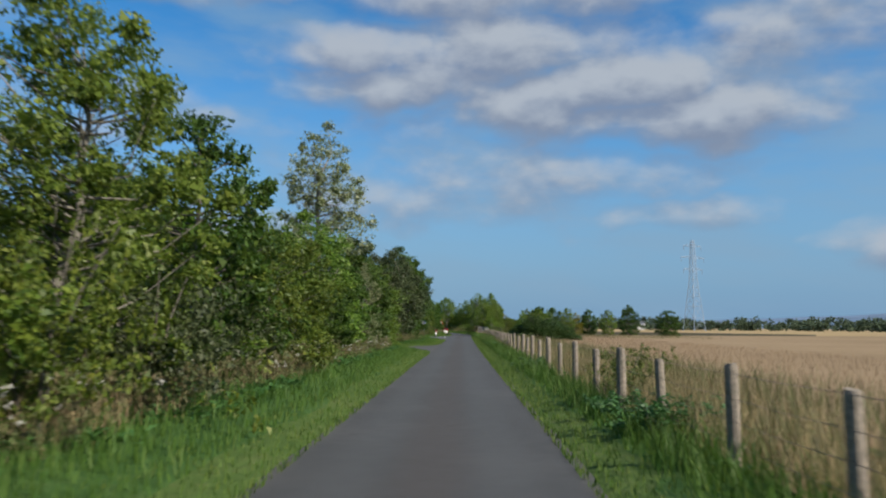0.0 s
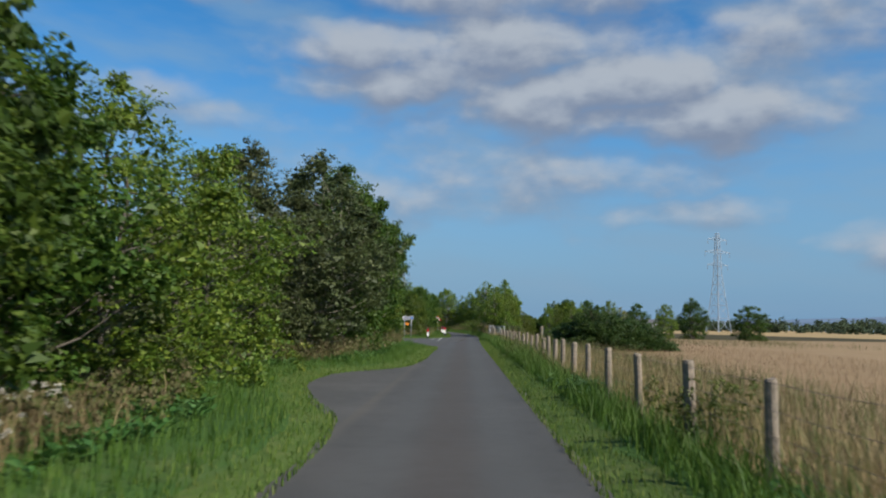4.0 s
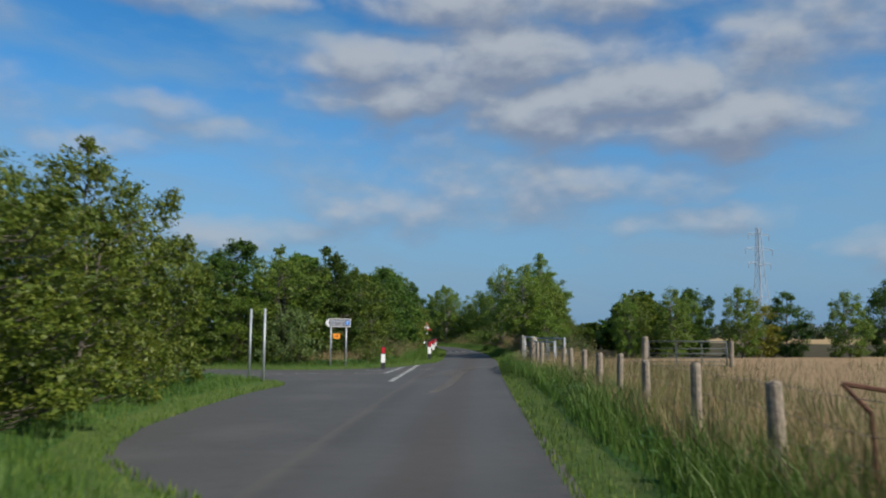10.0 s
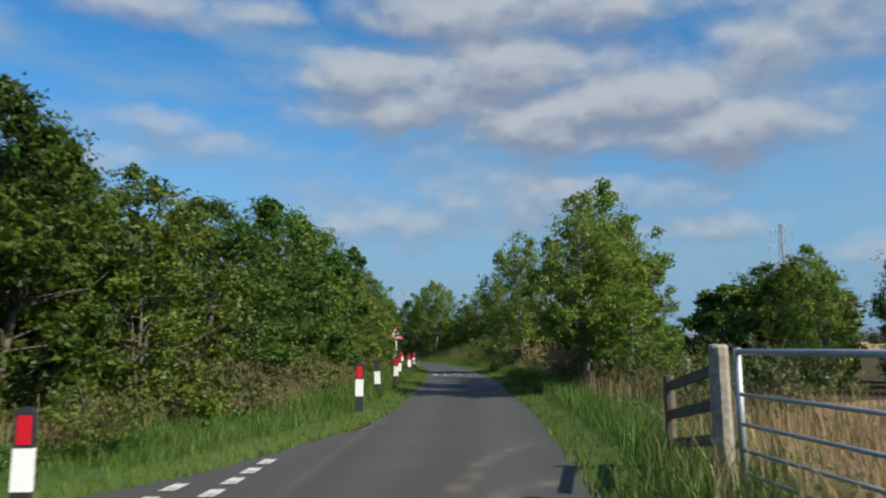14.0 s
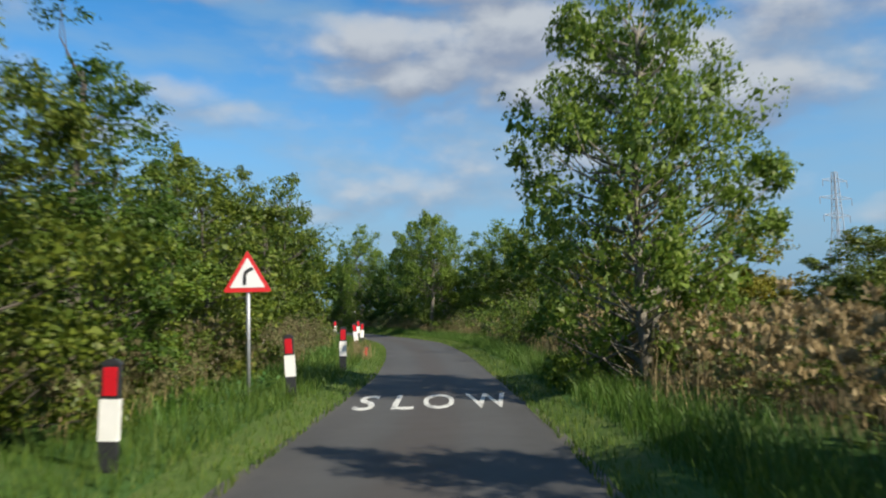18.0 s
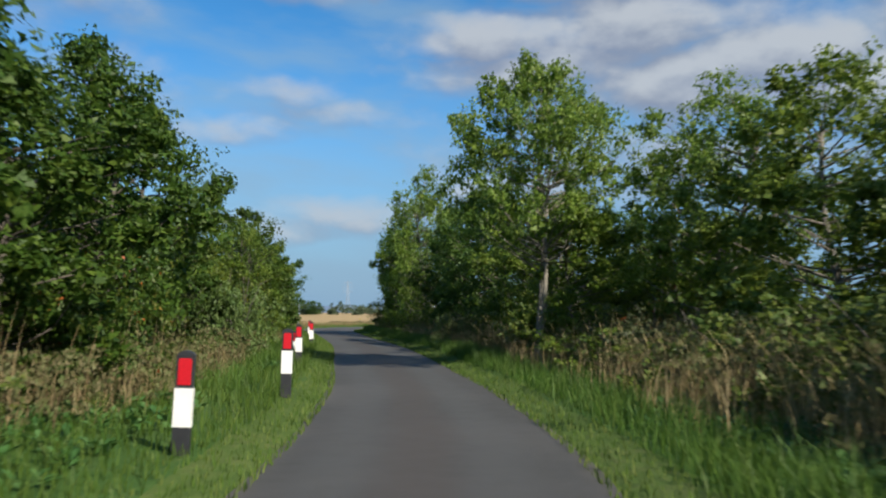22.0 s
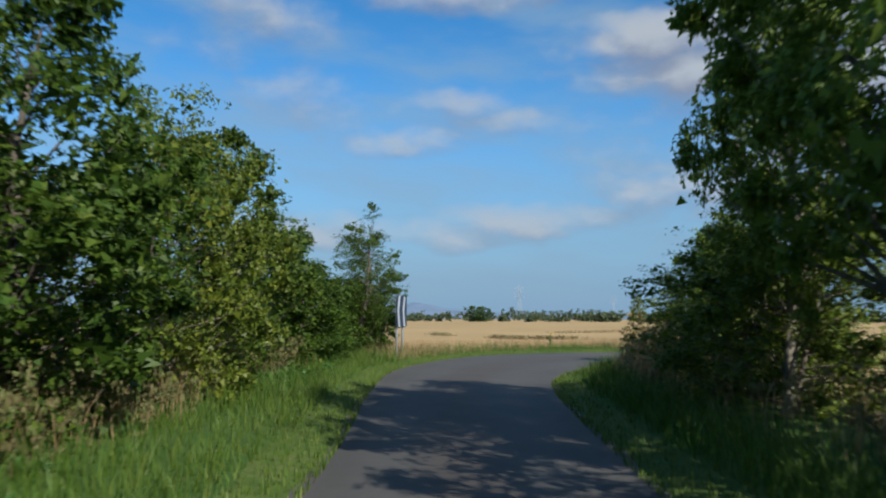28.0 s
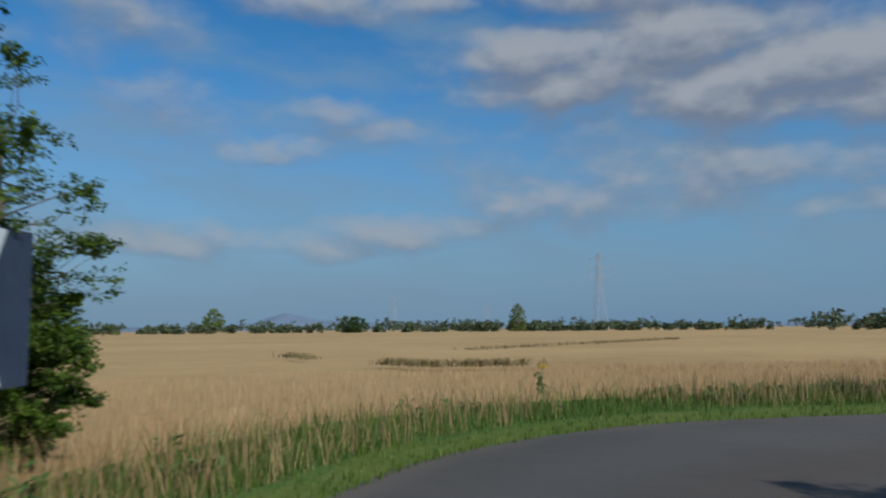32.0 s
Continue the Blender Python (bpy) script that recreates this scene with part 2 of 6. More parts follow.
# far land whose given colour already includes the haze, varied by noise
def hazy_hill_paint(name, color):
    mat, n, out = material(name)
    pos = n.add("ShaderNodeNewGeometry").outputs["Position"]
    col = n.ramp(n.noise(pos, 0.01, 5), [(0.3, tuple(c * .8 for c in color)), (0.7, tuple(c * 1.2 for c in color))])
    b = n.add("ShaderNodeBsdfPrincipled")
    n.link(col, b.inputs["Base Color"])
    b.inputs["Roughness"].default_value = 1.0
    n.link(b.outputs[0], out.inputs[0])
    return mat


M_ROAD = asphalt("worn asphalt", 0.050, True)
M_ROAD2 = asphalt("side road asphalt", 0.057)


def dust(name):
    """Pale dust left by turning wheels, thinning out at random."""
    mat, n, out = material(name)
    pos = n.add("ShaderNodeNewGeometry").outputs["Position"]
    at = n.add("ShaderNodeAttribute")
    at.attribute_name = "across"
    edge = n.smooth(n.math("ABSOLUTE", n.math("SUBTRACT", at.outputs["Fac"], 0.5)), 0.5, 0.12)
    thin = n.smooth(n.math("ADD", n.math("MULTIPLY", n.noise(pos, 2.2, 5), 0.7), n.math("MULTIPLY", n.noise(pos, 40, 3), 0.3)), 0.36, 0.66)
    b = n.add("ShaderNodeBsdfPrincipled")
    b.inputs["Base Color"].default_value, b.inputs["Roughness"].default_value = (0.16, 0.145, 0.12, 1), 0.95
    mx = n.add("ShaderNodeMixShader")
    n.put(mx.inputs[0], n.math("MULTIPLY", n.math("MULTIPLY", edge, thin), 0.75))
    n.link(n.add("ShaderNodeBsdfTransparent").outputs[0], mx.inputs[1])
    n.link(b.outputs[0], mx.inputs[2])
    n.link(mx.outputs[0], out.inputs[0])
    return mat


M_DUST = dust("pale road dust")
M_PAINT = plain("worn road paint", (0.52, 0.53, 0.49), 0.8, grain=30, spread=0.25, dirt=(0.14, 0.14, 0.13), dirt_amount=0.75)
M_VERGE = soil("verge turf", [(0.3, (0.026, 0.055, 0.014)), (0.5, (0.045, 0.095, 0.022)), (0.72, (0.095, 0.115, 0.042))], 0.2, 7)
M_TURF = soil("short worn turf", [(0.3, (0.036, 0.068, 0.015)), (0.5, (0.066, 0.106, 0.025)), (0.72, (0.112, 0.122, 0.045))], 0.5, 9)
M_EARTH = soil("hedge bottom earth", [(0.3, (0.03, 0.026, 0.016)), (0.6, (0.07, 0.06, 0.03)), (0.8, (0.12, 0.10, 0.05))], 0.3, 5)
M_STRAW = soil("dry rough pasture", [(0.3, (0.175, 0.120, 0.064)), (0.5, (0.250, 0.175, 0.098)), (0.72, (0.315, 0.230, 0.138))], 0.05, 2.5)
M_WHEAT = soil("ripe cereal", [(0.3, (0.230, 0.160, 0.074)), (0.5, (0.328, 0.238, 0.119)), (0.72, (0.410, 0.312, 0.164))], 0.035, 3.0)
M_GRASS = leafy("green grass", [(0.2, (0.040, 0.088, 0.012)), (0.45, (0.066, 0.135, 0.020)), (0.68, (0.100, 0.175, 0.033)), (0.88, (0.150, 0.200, 0.054)), (0.98, (0.22, 0.20, 0.09))], 0.35, 0.55, 0.1, (1, 1, 0.9))
M_EDGE = leafy("yellowish edge grass", [(0.2, (0.080, 0.155, 0.024)), (0.5, (0.150, 0.230, 0.042)), (0.85, (0.280, 0.300, 0.092))], 0.35, 0.6, 0.1, (0.64, 0.70, 0.58))
M_DOCK = leafy("broad weed leaves", [(0.2, (0.035, 0.085, 0.02)), (0.6, (0.07, 0.16, 0.04)), (0.95, (0.17, 0.26, 0.10))], 0.3, 0.45, 0.1, (1, 1, 1))
M_DRY = leafy("dry grass", [(0.2, (0.180, 0.135, 0.063)), (0.5, (0.324, 0.243, 0.117)), (0.85, (0.450, 0.360, 0.198))], 0.25, 0.7, 0.1, (0.95, 0.95, 0.95))
M_BRACKEN = leafy("brown dead stalks", [(0.2, (0.085, 0.060, 0.034)), (0.45, (0.17, 0.115, 0.062)), (0.7, (0.16, 0.17, 0.065)), (0.9, (0.36, 0.28, 0.17))], 0.2, 0.7, 0.1, (0.95, 0.95, 0.95))
M_WEED = leafy("seeding weed stalks", [(0.2, (0.125, 0.112, 0.05)), (0.45, (0.18, 0.145, 0.075)), (0.7, (0.135, 0.175, 0.055)), (0.9, (0.27, 0.225, 0.13))], 0.36, 0.7, 0.1, (1, 1, 1))
M_PASTURE = leafy("dry pasture stalks", [(0.2, (0.235, 0.166, 0.095)), (0.5, (0.30, 0.212, 0.125)), (0.85, (0.37, 0.27, 0.165))], 0.25, 0.7, 0.1, (1, 1, 1))
M_EAR = leafy("cereal stalks", [(0.2, (0.32, 0.215, 0.105)), (0.5, (0.44, 0.315, 0.165)), (0.85, (0.55, 0.42, 0.245))], 0.25, 0.7, 0.1, (0.95, 0.95, 0.95))
M_LEAF = {
    "oak": leafy("oak leaves", [(0.15, (0.026, 0.056, 0.013)), (0.5, (0.058, 0.118, 0.024)), (0.8, (0.124, 0.186, 0.040)), (0.97, (0.230, 0.240, 0.070))], 0.40),
    "ash": leafy("ash leaves", [(0.15, (0.060, 0.112, 0.020)), (0.5, (0.138, 0.218, 0.040)), (0.8, (0.240, 0.312, 0.080)), (0.97, (0.39, 0.42, 0.18))], 0.42, 0.45, 0.25, (0.95, 0.95, 0.66)),
    "thorn": leafy("hawthorn leaves", [(0.15, (0.043, 0.082, 0.014)), (0.5, (0.111, 0.162, 0.028)), (0.8, (0.204, 0.238, 0.050)), (0.97, (0.374, 0.323, 0.084))]),
    "poplar": leafy("white poplar leaves", [(0.15, (0.060, 0.090, 0.033)), (0.5, (0.144, 0.180, 0.083)), (0.75, (0.288, 0.312, 0.187)), (0.95, (0.660, 0.636, 0.462))], 0.36, 0.5, 0.25, (1.35, 1.32, 1.2)),
    "willow": leafy("brownish willow leaves", [(0.15, (0.030, 0.042, 0.022)), (0.45, (0.066, 0.084, 0.046)), (0.75, (0.130, 0.145, 0.088)), (0.95, (0.30, 0.30, 0.22))], 0.36),
    "gold": leafy("yellowing birch leaves", [(0.15, (0.130, 0.140, 0.024)), (0.5, (0.247, 0.238, 0.042)), (0.8, (0.377, 0.308, 0.060)), (0.97, (0.416, 0.252, 0.072))]),
    "bramble": leafy("bramble leaves", [(0.15, (0.041, 0.077, 0.017)), (0.5, (0.101, 0.140, 0.036)), (0.8, (0.180, 0.200, 0.055)), (0.97, (0.36, 0.34, 0.18))]),
    "gorse": leafy("gorse foliage", [(0.15, (0.021, 0.053, 0.016)), (0.5, (0.049, 0.098, 0.026)), (0.9, (0.098, 0.158, 0.052))]),
    "rowan": leafy("rowan leaves and berries", [(0.2, (0.035, 0.075, 0.02)), (0.55, (0.08, 0.13, 0.03)), (0.72, (0.16, 0.15, 0.04)), (0.78, (0.42, 0.075, 0.02)), (0.97, (0.5, 0.12, 0.03))]),
    "laurel": leafy("pale shrub leaves", [(0.15, (0.072, 0.125, 0.033)), (0.5, (0.144, 0.225, 0.066)), (0.9, (0.288, 0.362, 0.165))], 0.3, 0.5, 0.2, (0.7, 0.7, 0.6)),
}
M_YELLOW = leafy("yellow petals", [(0.2, (0.45, 0.33, 0.02)), (0.8, (0.62, 0.47, 0.04))], 0.3, 0.6, 0.1, (1, 1, 1))
M_SEED = leafy("whitish seed heads", [(0.2, (0.35, 0.32, 0.27)), (0.8, (0.62, 0.59, 0.53))], 0.3, 0.8, 0.1, (1, 1, 1))
# distance haze is mixed into this foliage colour as a paler blue-grey
M_FAR = leafy("haze-tinted far wood foliage", [(0.2, (0.058, 0.085, 0.068)), (0.6, (0.088, 0.118, 0.098)), (0.9, (0.13, 0.16, 0.125))], 0.15, 0.8, 0.2)
M_BARK = plain("grey bark", (0.075, 0.064, 0.05), 0.9, grain=14, spread=0.4, bump=0.8)
M_PALE = plain("pale bark", (0.16, 0.145, 0.115), 0.9, grain=12, spread=0.35, bump=0.6)
M_POST = plain("weathered timber", (0.23, 0.19, 0.145), 0.9, grain=18, spread=0.35, bump=0.7, dirt=(0.10, 0.11, 0.07))
M_POST2 = plain("bleached timber", (0.29, 0.265, 0.215), 0.9, grain=18, spread=0.3, bump=0.7, dirt=(0.16, 0.15, 0.10))
M_RAIL = plain("dark wet timber", (0.12, 0.095, 0.07), 0.9, grain=18, spread=0.35, bump=0.7)
M_GALV = plain("galvanised steel", (0.36, 0.385, 0.40), 0.55, 0.6, grain=20, spread=0.15, dirt=(0.3, 0.29, 0.26))
M_OLDGATE = plain("dull weathered gate tubing", (0.085, 0.095, 0.095), 0.8, 0.1, grain=20, spread=0.3)
M_GATE = plain("dull blue-grey gate steel", (0.17, 0.21, 0.25), 0.5, 0.4, grain=20, spread=0.2)
M_WIRE = plain("rusty wire", (0.20, 0.15, 0.12), 0.6, 0.6)
M_RUST = plain("rusted iron", (0.13, 0.06, 0.035), 0.85, 0.2, grain=25, spread=0.4, bump=0.4)
M_WHITE = plain("white plastic", (0.80, 0.80, 0.77), 0.5, grain=9, spread=0.05, dirt=(0.45, 0.44, 0.36), dirt_amount=0.3)
M_BLACK = plain("black plastic", (0.025, 0.026, 0.03), 0.5, grain=9, spread=0.2, dirt=(0.09, 0.09, 0.07))
M_RED = plain("red reflector", (0.52, 0.012, 0.022), 0.3, grain=40, spread=0.12)
M_SIGNRED = plain("red sign border", (0.62, 0.03, 0.035), 0.4, grain=6, spread=0.05)
M_SIGNWHITE = plain("white sign face", (0.76, 0.77, 0.78), 0.45, grain=5, spread=0.03, dirt=(0.55, 0.55, 0.5), dirt_amount=0.2)
M_SIGNGREY = plain("grey-brown sign face", (0.13, 0.115, 0.125), 0.45, grain=5, spread=0.06)
M_SIGNBLUE = plain("blue roundel", (0.03, 0.19, 0.56), 0.4, grain=5, spread=0.05)
M_ORANGE = plain("orange sign face", (0.83, 0.27, 0.012), 0.45, grain=5, spread=0.05)
M_NAVY = plain("faded blue-black board", (0.030, 0.048, 0.085), 0.8, grain=5, spread=0.12, dirt=(0.06, 0.065, 0.07))
for node in M_NAVY.node_tree.nodes:
    if node.type == "BSDF_PRINCIPLED":
        node.inputs["Specular IOR Level"].default_value = 0.1
M_MATT = plain("matt black board", (0.010, 0.011, 0.013), 0.7, grain=5, spread=0.1)
M_CHEV = plain("grey-white chevron", (0.44, 0.51, 0.57), 0.45, grain=5, spread=0.05, dirt=(0.4, 0.4, 0.38))
M_STEELPOLE = plain("grey steel pole", (0.33, 0.35, 0.37), 0.5, 0.5, grain=9, spread=0.15)
# steel colour made paler and bluer to stand in for distance haze
M_PYLON = plain("hazed pylon steel", (0.29, 0.35, 0.42), 0.7, 0.2)
# blue of aerial haze painted straight onto the hills
M_HILL = hazy_hill_paint("haze-blue far hill", (0.10, 0.155, 0.23))
M_ROOF = plain("slate roof", (0.10, 0.10, 0.11), 0.8)
M_RENDER = plain("white render", (0.72, 0.71, 0.68), 0.9, grain=1.0, spread=0.05)


# ---------------------------------------------------------------- mesh helpers
def mesh_of(name, verts, faces, mat, smooth=False):
    me = bpy.data.meshes.new(name)
    me.from_pydata([tuple(map(float, v)) for v in verts], [], faces)
    me.materials.append(mat)
    if smooth:
        me.shade_smooth()
    me.update()
    return me


def from_bm(name, bm, mat, smooth=False):
    me = bpy.data.meshes.new(name)
    bm.to_mesh(me)
    bm.free()
    me.materials.append(mat)
    if smooth:
        me.shade_smooth()
    return me


def part(name, bm, mat, parent, label="", smooth=False):
    me = bm if isinstance(bm, bpy.types.Mesh) else from_bm(name, bm, mat, smooth)
    ob = new(name, me)
    ob.parent = parent
    if label:
        tagged(ob, label)
    return ob


def quads(name, verts, count, corners, mat):
    """A mesh of many like faces from a numpy array of verts, made quickly."""
    me = bpy.data.meshes.new(name)
    me.vertices.add(len(verts))
    me.vertices.foreach_set("co", np.ascontiguousarray(verts, np.float32).ravel())
    loops = np.concatenate([np.asarray(c, np.int32).ravel() for c in corners])
    sizes = np.concatenate([np.full(len(c), c.shape[1], np.int32) for c in corners])
    me.loops.add(len(loops))
    me.loops.foreach_set("vertex_index", loops)
    me.polygons.add(len(sizes))
    me.polygons.foreach_set("loop_start", np.concatenate([[0], np.cumsum(sizes)[:-1]]).astype(np.int32))
    me.update(calc_edges=True)
    me.materials.append(mat)
    me.validate()
    return me


def box(bm, size, at, turn=None, bevel=0.0):
    r = bmesh.ops.create_cube(bm, size=1.0)
    m = Matrix.Translation(at) @ (turn or Matrix.Identity(4)) @ Matrix.Diagonal((*size, 1))
    bmesh.ops.transform(bm, matrix=m, verts=r["verts"])
    if bevel:
        edges = {e for v in r["verts"] for e in v.link_edges}
        bmesh.ops.bevel(bm, geom=list(edges), offset=bevel, segments=2, affect="EDGES")


def tube(bm, a, b, r0, r1=None, sides=10, cap=True):
    a, b = Vector(a), Vector(b)
    d = b - a
    r = bmesh.ops.create_cone(bm, cap_ends=cap, segments=sides, radius1=r0, radius2=r1 if r1 is not None else r0, depth=d.length)
    m = Matrix.Translation((a + b) / 2) @ d.to_track_quat("Z", "Y").to_matrix().to_4x4()
    bmesh.ops.transform(bm, matrix=m, verts=r["verts"])


def plate(points, thick, mat, name):
    """A flat plate in the xz plane, facing -y, from its outline."""
    bm = bmesh.new()
    front = [bm.verts.new((x, 0, z)) for x, z in points]
    face = bm.faces.new(front)
    bmesh.ops.recalc_face_normals(bm, faces=[face])
    back = bmesh.ops.extrude_face_region(bm, geom=[face])
    for v in back["geom"]:
        if isinstance(v, bmesh.types.BMVert):
            v.co.y += thick
    bmesh.ops.recalc_face_normals(bm, faces=bm.faces)
    return from_bm(name, bm, mat)


def holder(name, at, turn=0.0, lean=(0, 0)):
    ob = new(name)
    ob.empty_display_size = 0.2
    ob.matrix_world = pose(*at, lean[0], lean[1], turn)
    return ob


def catmull(points, step=1.0):
    """A smooth line through the points, with a point about every step metres."""
    p = np.array(points, float)
    p = np.vstack([2 * p[0] - p[1], p, 2 * p[-1] - p[-2]])
    out = []
    for i in range(1, len(p) - 2):
        n = max(2, int(np.linalg.norm(p[i + 1] - p[i]) / step))
        for k in range(n):
            t = k / n
            out.append(0.5 * (2 * p[i] + (p[i + 1] - p[i - 1]) * t + (2 * p[i - 1] - 5 * p[i] + 4 * p[i + 1] - p[i + 2]) * t * t + (3 * p[i] - p[i - 1] - 3 * p[i + 1] + p[i + 2]) * t**3))
    out.append(p[-2])
    return np.array(out)


def resample(line, count):
    s = np.r_[0, np.cumsum(np.linalg.norm(np.diff(line, axis=0), axis=1))]
    at = np.linspace(0, s[-1], count)
    return np.c_[np.interp(at, s, line[:, 0]), np.interp(at, s, line[:, 1])]


# ---------------------------------------------------------------- the plan
LEFT = catmull([(-4.5, -40), (-3.1, -18), (-1.45, 7), (0.02, 30), (2.05, 61.5), (3.1, 78.7), (5.35, 112), (5.73, 119.4), (6.03, 126.6), (6.3, 137.6), (6.33, 142),
                (5.95, 150), (5.08, 159), (3.5, 167), (1.5, 174), (0.1, 179), (-2.1, 186), (-6.7, 198.8), (-9.9, 206.5), (-11.9, 212), (-12.6, 216.5),
                (-12.5, 220.5), (-11.7, 223), (-10, 225.3), (-7.5, 226.8), (-4, 228.2), (3, 230.6), (16, 235), (40, 241)])
RIGHT = catmull([(-1.3, -40), (0.05, -18), (1.68, 6.4), (3.4, 35), (5.24, 63.9), (6.18, 78.9), (7.5, 98), (8.67, 112.4), (8.95, 119.3), (9.4, 130), (9.35, 137.5),
                 (9.25, 141), (8.95, 149.5), (8.15, 159.7), (6.8, 166.5), (5.6, 171), (3.0, 180.3), (0.72, 187.3), (-1.9, 194.4), (-6.2, 207.4), (-7.05, 211.6),
                 (-7.1, 214.1), (-6.6, 217), (-5.2, 219.8), (-2.5, 222.4), (5, 225.4), (18, 229.5), (42, 236)])
# the verge's own edge on the west side, round the lay-by and the side road
WEST_A = catmull([(-4.5, -40), (-3.1, -18), (-1.45, 7), (0.02, 30), (0.7, 41.5), (0.0, 45.5), (-0.7, 49.5), (-0.35, 53.5), (1.3, 56.6), (2.05, 61.5), (2.6, 70), (3.0, 77.3),
                  (2.2, 79.0), (1.1, 80.6), (0.45, 83.2), (0.3, 86.5), (0.4, 90.5), (0.6, 94), (-1.7, 96.0), (-8, 98.2), (-30, 104)])
WEST_B = catmull([(-30, 111.5), (-8, 104.4), (-2, 102.9), (0.5, 103.0), (2.3, 104.2), (3.6, 106.2), (4.6, 109.5), (5.35, 113), (5.73, 119.4), (6.03, 126.6), (6.3, 137.6), (6.33, 142),
                  (5.95, 150), (5.08, 159), (3.5, 167), (1.5, 174), (0.1, 179), (-2.1, 186), (-6.7, 198.8), (-9.9, 206.5), (-11.9, 212), (-12.6, 216.5),
                  (-12.5, 220.5), (-11.7, 223), (-10, 225.3), (-7.5, 226.8), (-4, 228.2), (3, 230.6), (16, 235), (40, 241)])


def left_x(y):
    k = LEFT[:, 1] < 216
    return float(np.interp(y, LEFT[k, 1], LEFT[k, 0]))


def right_x(y):
    k = RIGHT[:, 1] < 213
    return float(np.interp(y, RIGHT[k, 1], RIGHT[k, 0]))


def normals(line, side):
    d = np.gradient(line, axis=0)
    d /= np.linalg.norm(d, axis=1)[:, None]
    return np.c_[-d[:, 1], d[:, 0]] * side


def verge_height(o):
    return np.interp(o, [0, 0.15, 0.6, 1.4, 2.6, 4.5, 8, 12], [0.012, 0.045, 0.09, 0.13, 0.16, 0.18, 0.12, 0.02])


def sheet(name, outline, z, mat):
    bm = bmesh.new()
    vs = [bm.verts.new((x, y, z)) for x, y in outline]
    f = bm.faces.new(vs)
    if f.normal.z < 0:
        f.normal_flip()
    bmesh.ops.triangulate(bm, faces=[f])
    return new(name, from_bm(name, bm, mat))


def strip(name, a, b, za, zb, mat, across=1):
    k = np.linspace(0, 1, across + 1)[:, None, None]
    pts = a[None] * (1 - k) + b[None] * k
    z = za * (1 - k[:, :, 0]) + zb * k[:, :, 0] + np.zeros(len(a))[None]
    verts = np.concatenate([pts, z[:, :, None]], 2).reshape(-1, 3)
    n, faces = len(a), []
    for r in range(across):
        for i in range(n - 1):
            faces.append((r * n + i, r * n + i + 1, (r + 1) * n + i + 1, (r + 1) * n + i))
    me = mesh_of(name, verts, faces, mat, True)
    me.attributes.new("across", "FLOAT", "POINT").data.foreach_set("value", np.repeat(np.linspace(0, 1, across + 1), n).astype(np.float32))
    return new(name, me)


# ground: one sheet to the horizon
gs = 3200.0
tagged(new("ground", mesh_of("ground", [(-gs, -gs, -0.06), (gs, -gs, -0.06), (gs, gs, -0.06), (-gs, gs, -0.06)], [(0, 1, 2, 3)], M_WHEAT)),
       "tan cereal stubble land reaching to the horizon", "ground", kind="structure")
N = 300
la, ra = resample(LEFT, N), resample(RIGHT, N)
tagged(strip("road", ra, la, 0.0, 0.0, M_ROAD, 12), "narrow worn grey asphalt lane", "road", kind="structure")
tagged(sheet("road_side", [(3.6, 75), (6.5, 113.4), (4.6, 109.5), (3.6, 106.2), (2.3, 104.2), (0.5, 103.0), (-2, 102.9), (-8, 104.4), (-30, 111.5), (-30, 104), (-8, 98.2), (-1.9, 95.8), (0.3, 93.8),
                           (0.1, 90.5), (0.0, 86.5), (0.15, 83), (0.8, 80.3), (2.0, 78.6)][::-1], -0.005, M_ROAD2), "asphalt side road mouth joining the lane", "road", kind="structure")
tagged(sheet("road_lay_by", [(1.0, 40), (3.0, 61), (2.05, 61.5), (1.3, 56.6), (-0.35, 53.5), (-0.7, 49.5), (0.0, 45.5), (0.7, 41.5)], -0.006, M_ROAD2), "asphalt lay-by beside the lane", "lay-by", kind="structure")


def verge(name, line, side, reach, mat, label):
    nor = normals(line, side)
    offs = [-0.12, 0.12, 0.3, 0.5, 1.2, 2.2, 3.5, 5.5, 9.0, 12.5]
    offs = [o for o in offs if o <= reach] + [reach]
    verts, faces, n = [], [], len(line)
    for k, o in enumerate(offs):
        for i in range(n):
            p = line[i] + nor[i] * o
            w = 0.03 * noise.noise((p[0] * 0.7, p[1] * 0.7, k)) if o > 0.2 else (0.09 * noise.noise((p[1] * 1.3, p[0], 3.1)))
            if o <= 0.2:
                p = p + nor[i] * w
                verts.append((p[0], p[1], float(verge_height(max(o, 0))) - (0.03 if o < 0 else 0)))
            else:
                if o == 0.5:
                    p = p + nor[i] * 0.35 * noise.noise((p[0] * 0.9, p[1] * 0.9, 7.7))
                verts.append((p[0], p[1], float(verge_height(o)) + w))
    for k in range(len(offs) - 1):
        for i in range(n - 1):
            f = (k * n + i, (k + 1) * n + i, (k + 1) * n + i + 1, k * n + i + 1)
            faces.append(f if side < 0 else f[::-1])
    me = mesh_of(name, verts, faces, mat, True)
    me.materials.append(M_TURF)
    for f in me.polygons[:3 * (n - 1)]:
        f.material_index = 1
    return tagged(new(name, me), label, "verge", kind="structure")


verge("verge_west", WEST_A, 1, 9.0, M_VERGE, "grassy bank below the roadside hedge")
bend = int(np.argmax((WEST_B[:, 1] > 211) & (WEST_B[:, 0] > -15)))
verge("verge_north_west", WEST_B[:bend + 1], 1, 9.0, M_VERGE, "grassy bank beside the bending lane")
verge("verge_bend", WEST_B[bend:], 1, 2.4, M_VERGE, "grassy verge between the bend and the crop")
verge("verge_east", RIGHT, -1, 3.0, M_VERGE, "narrow grassy verge with long grass")

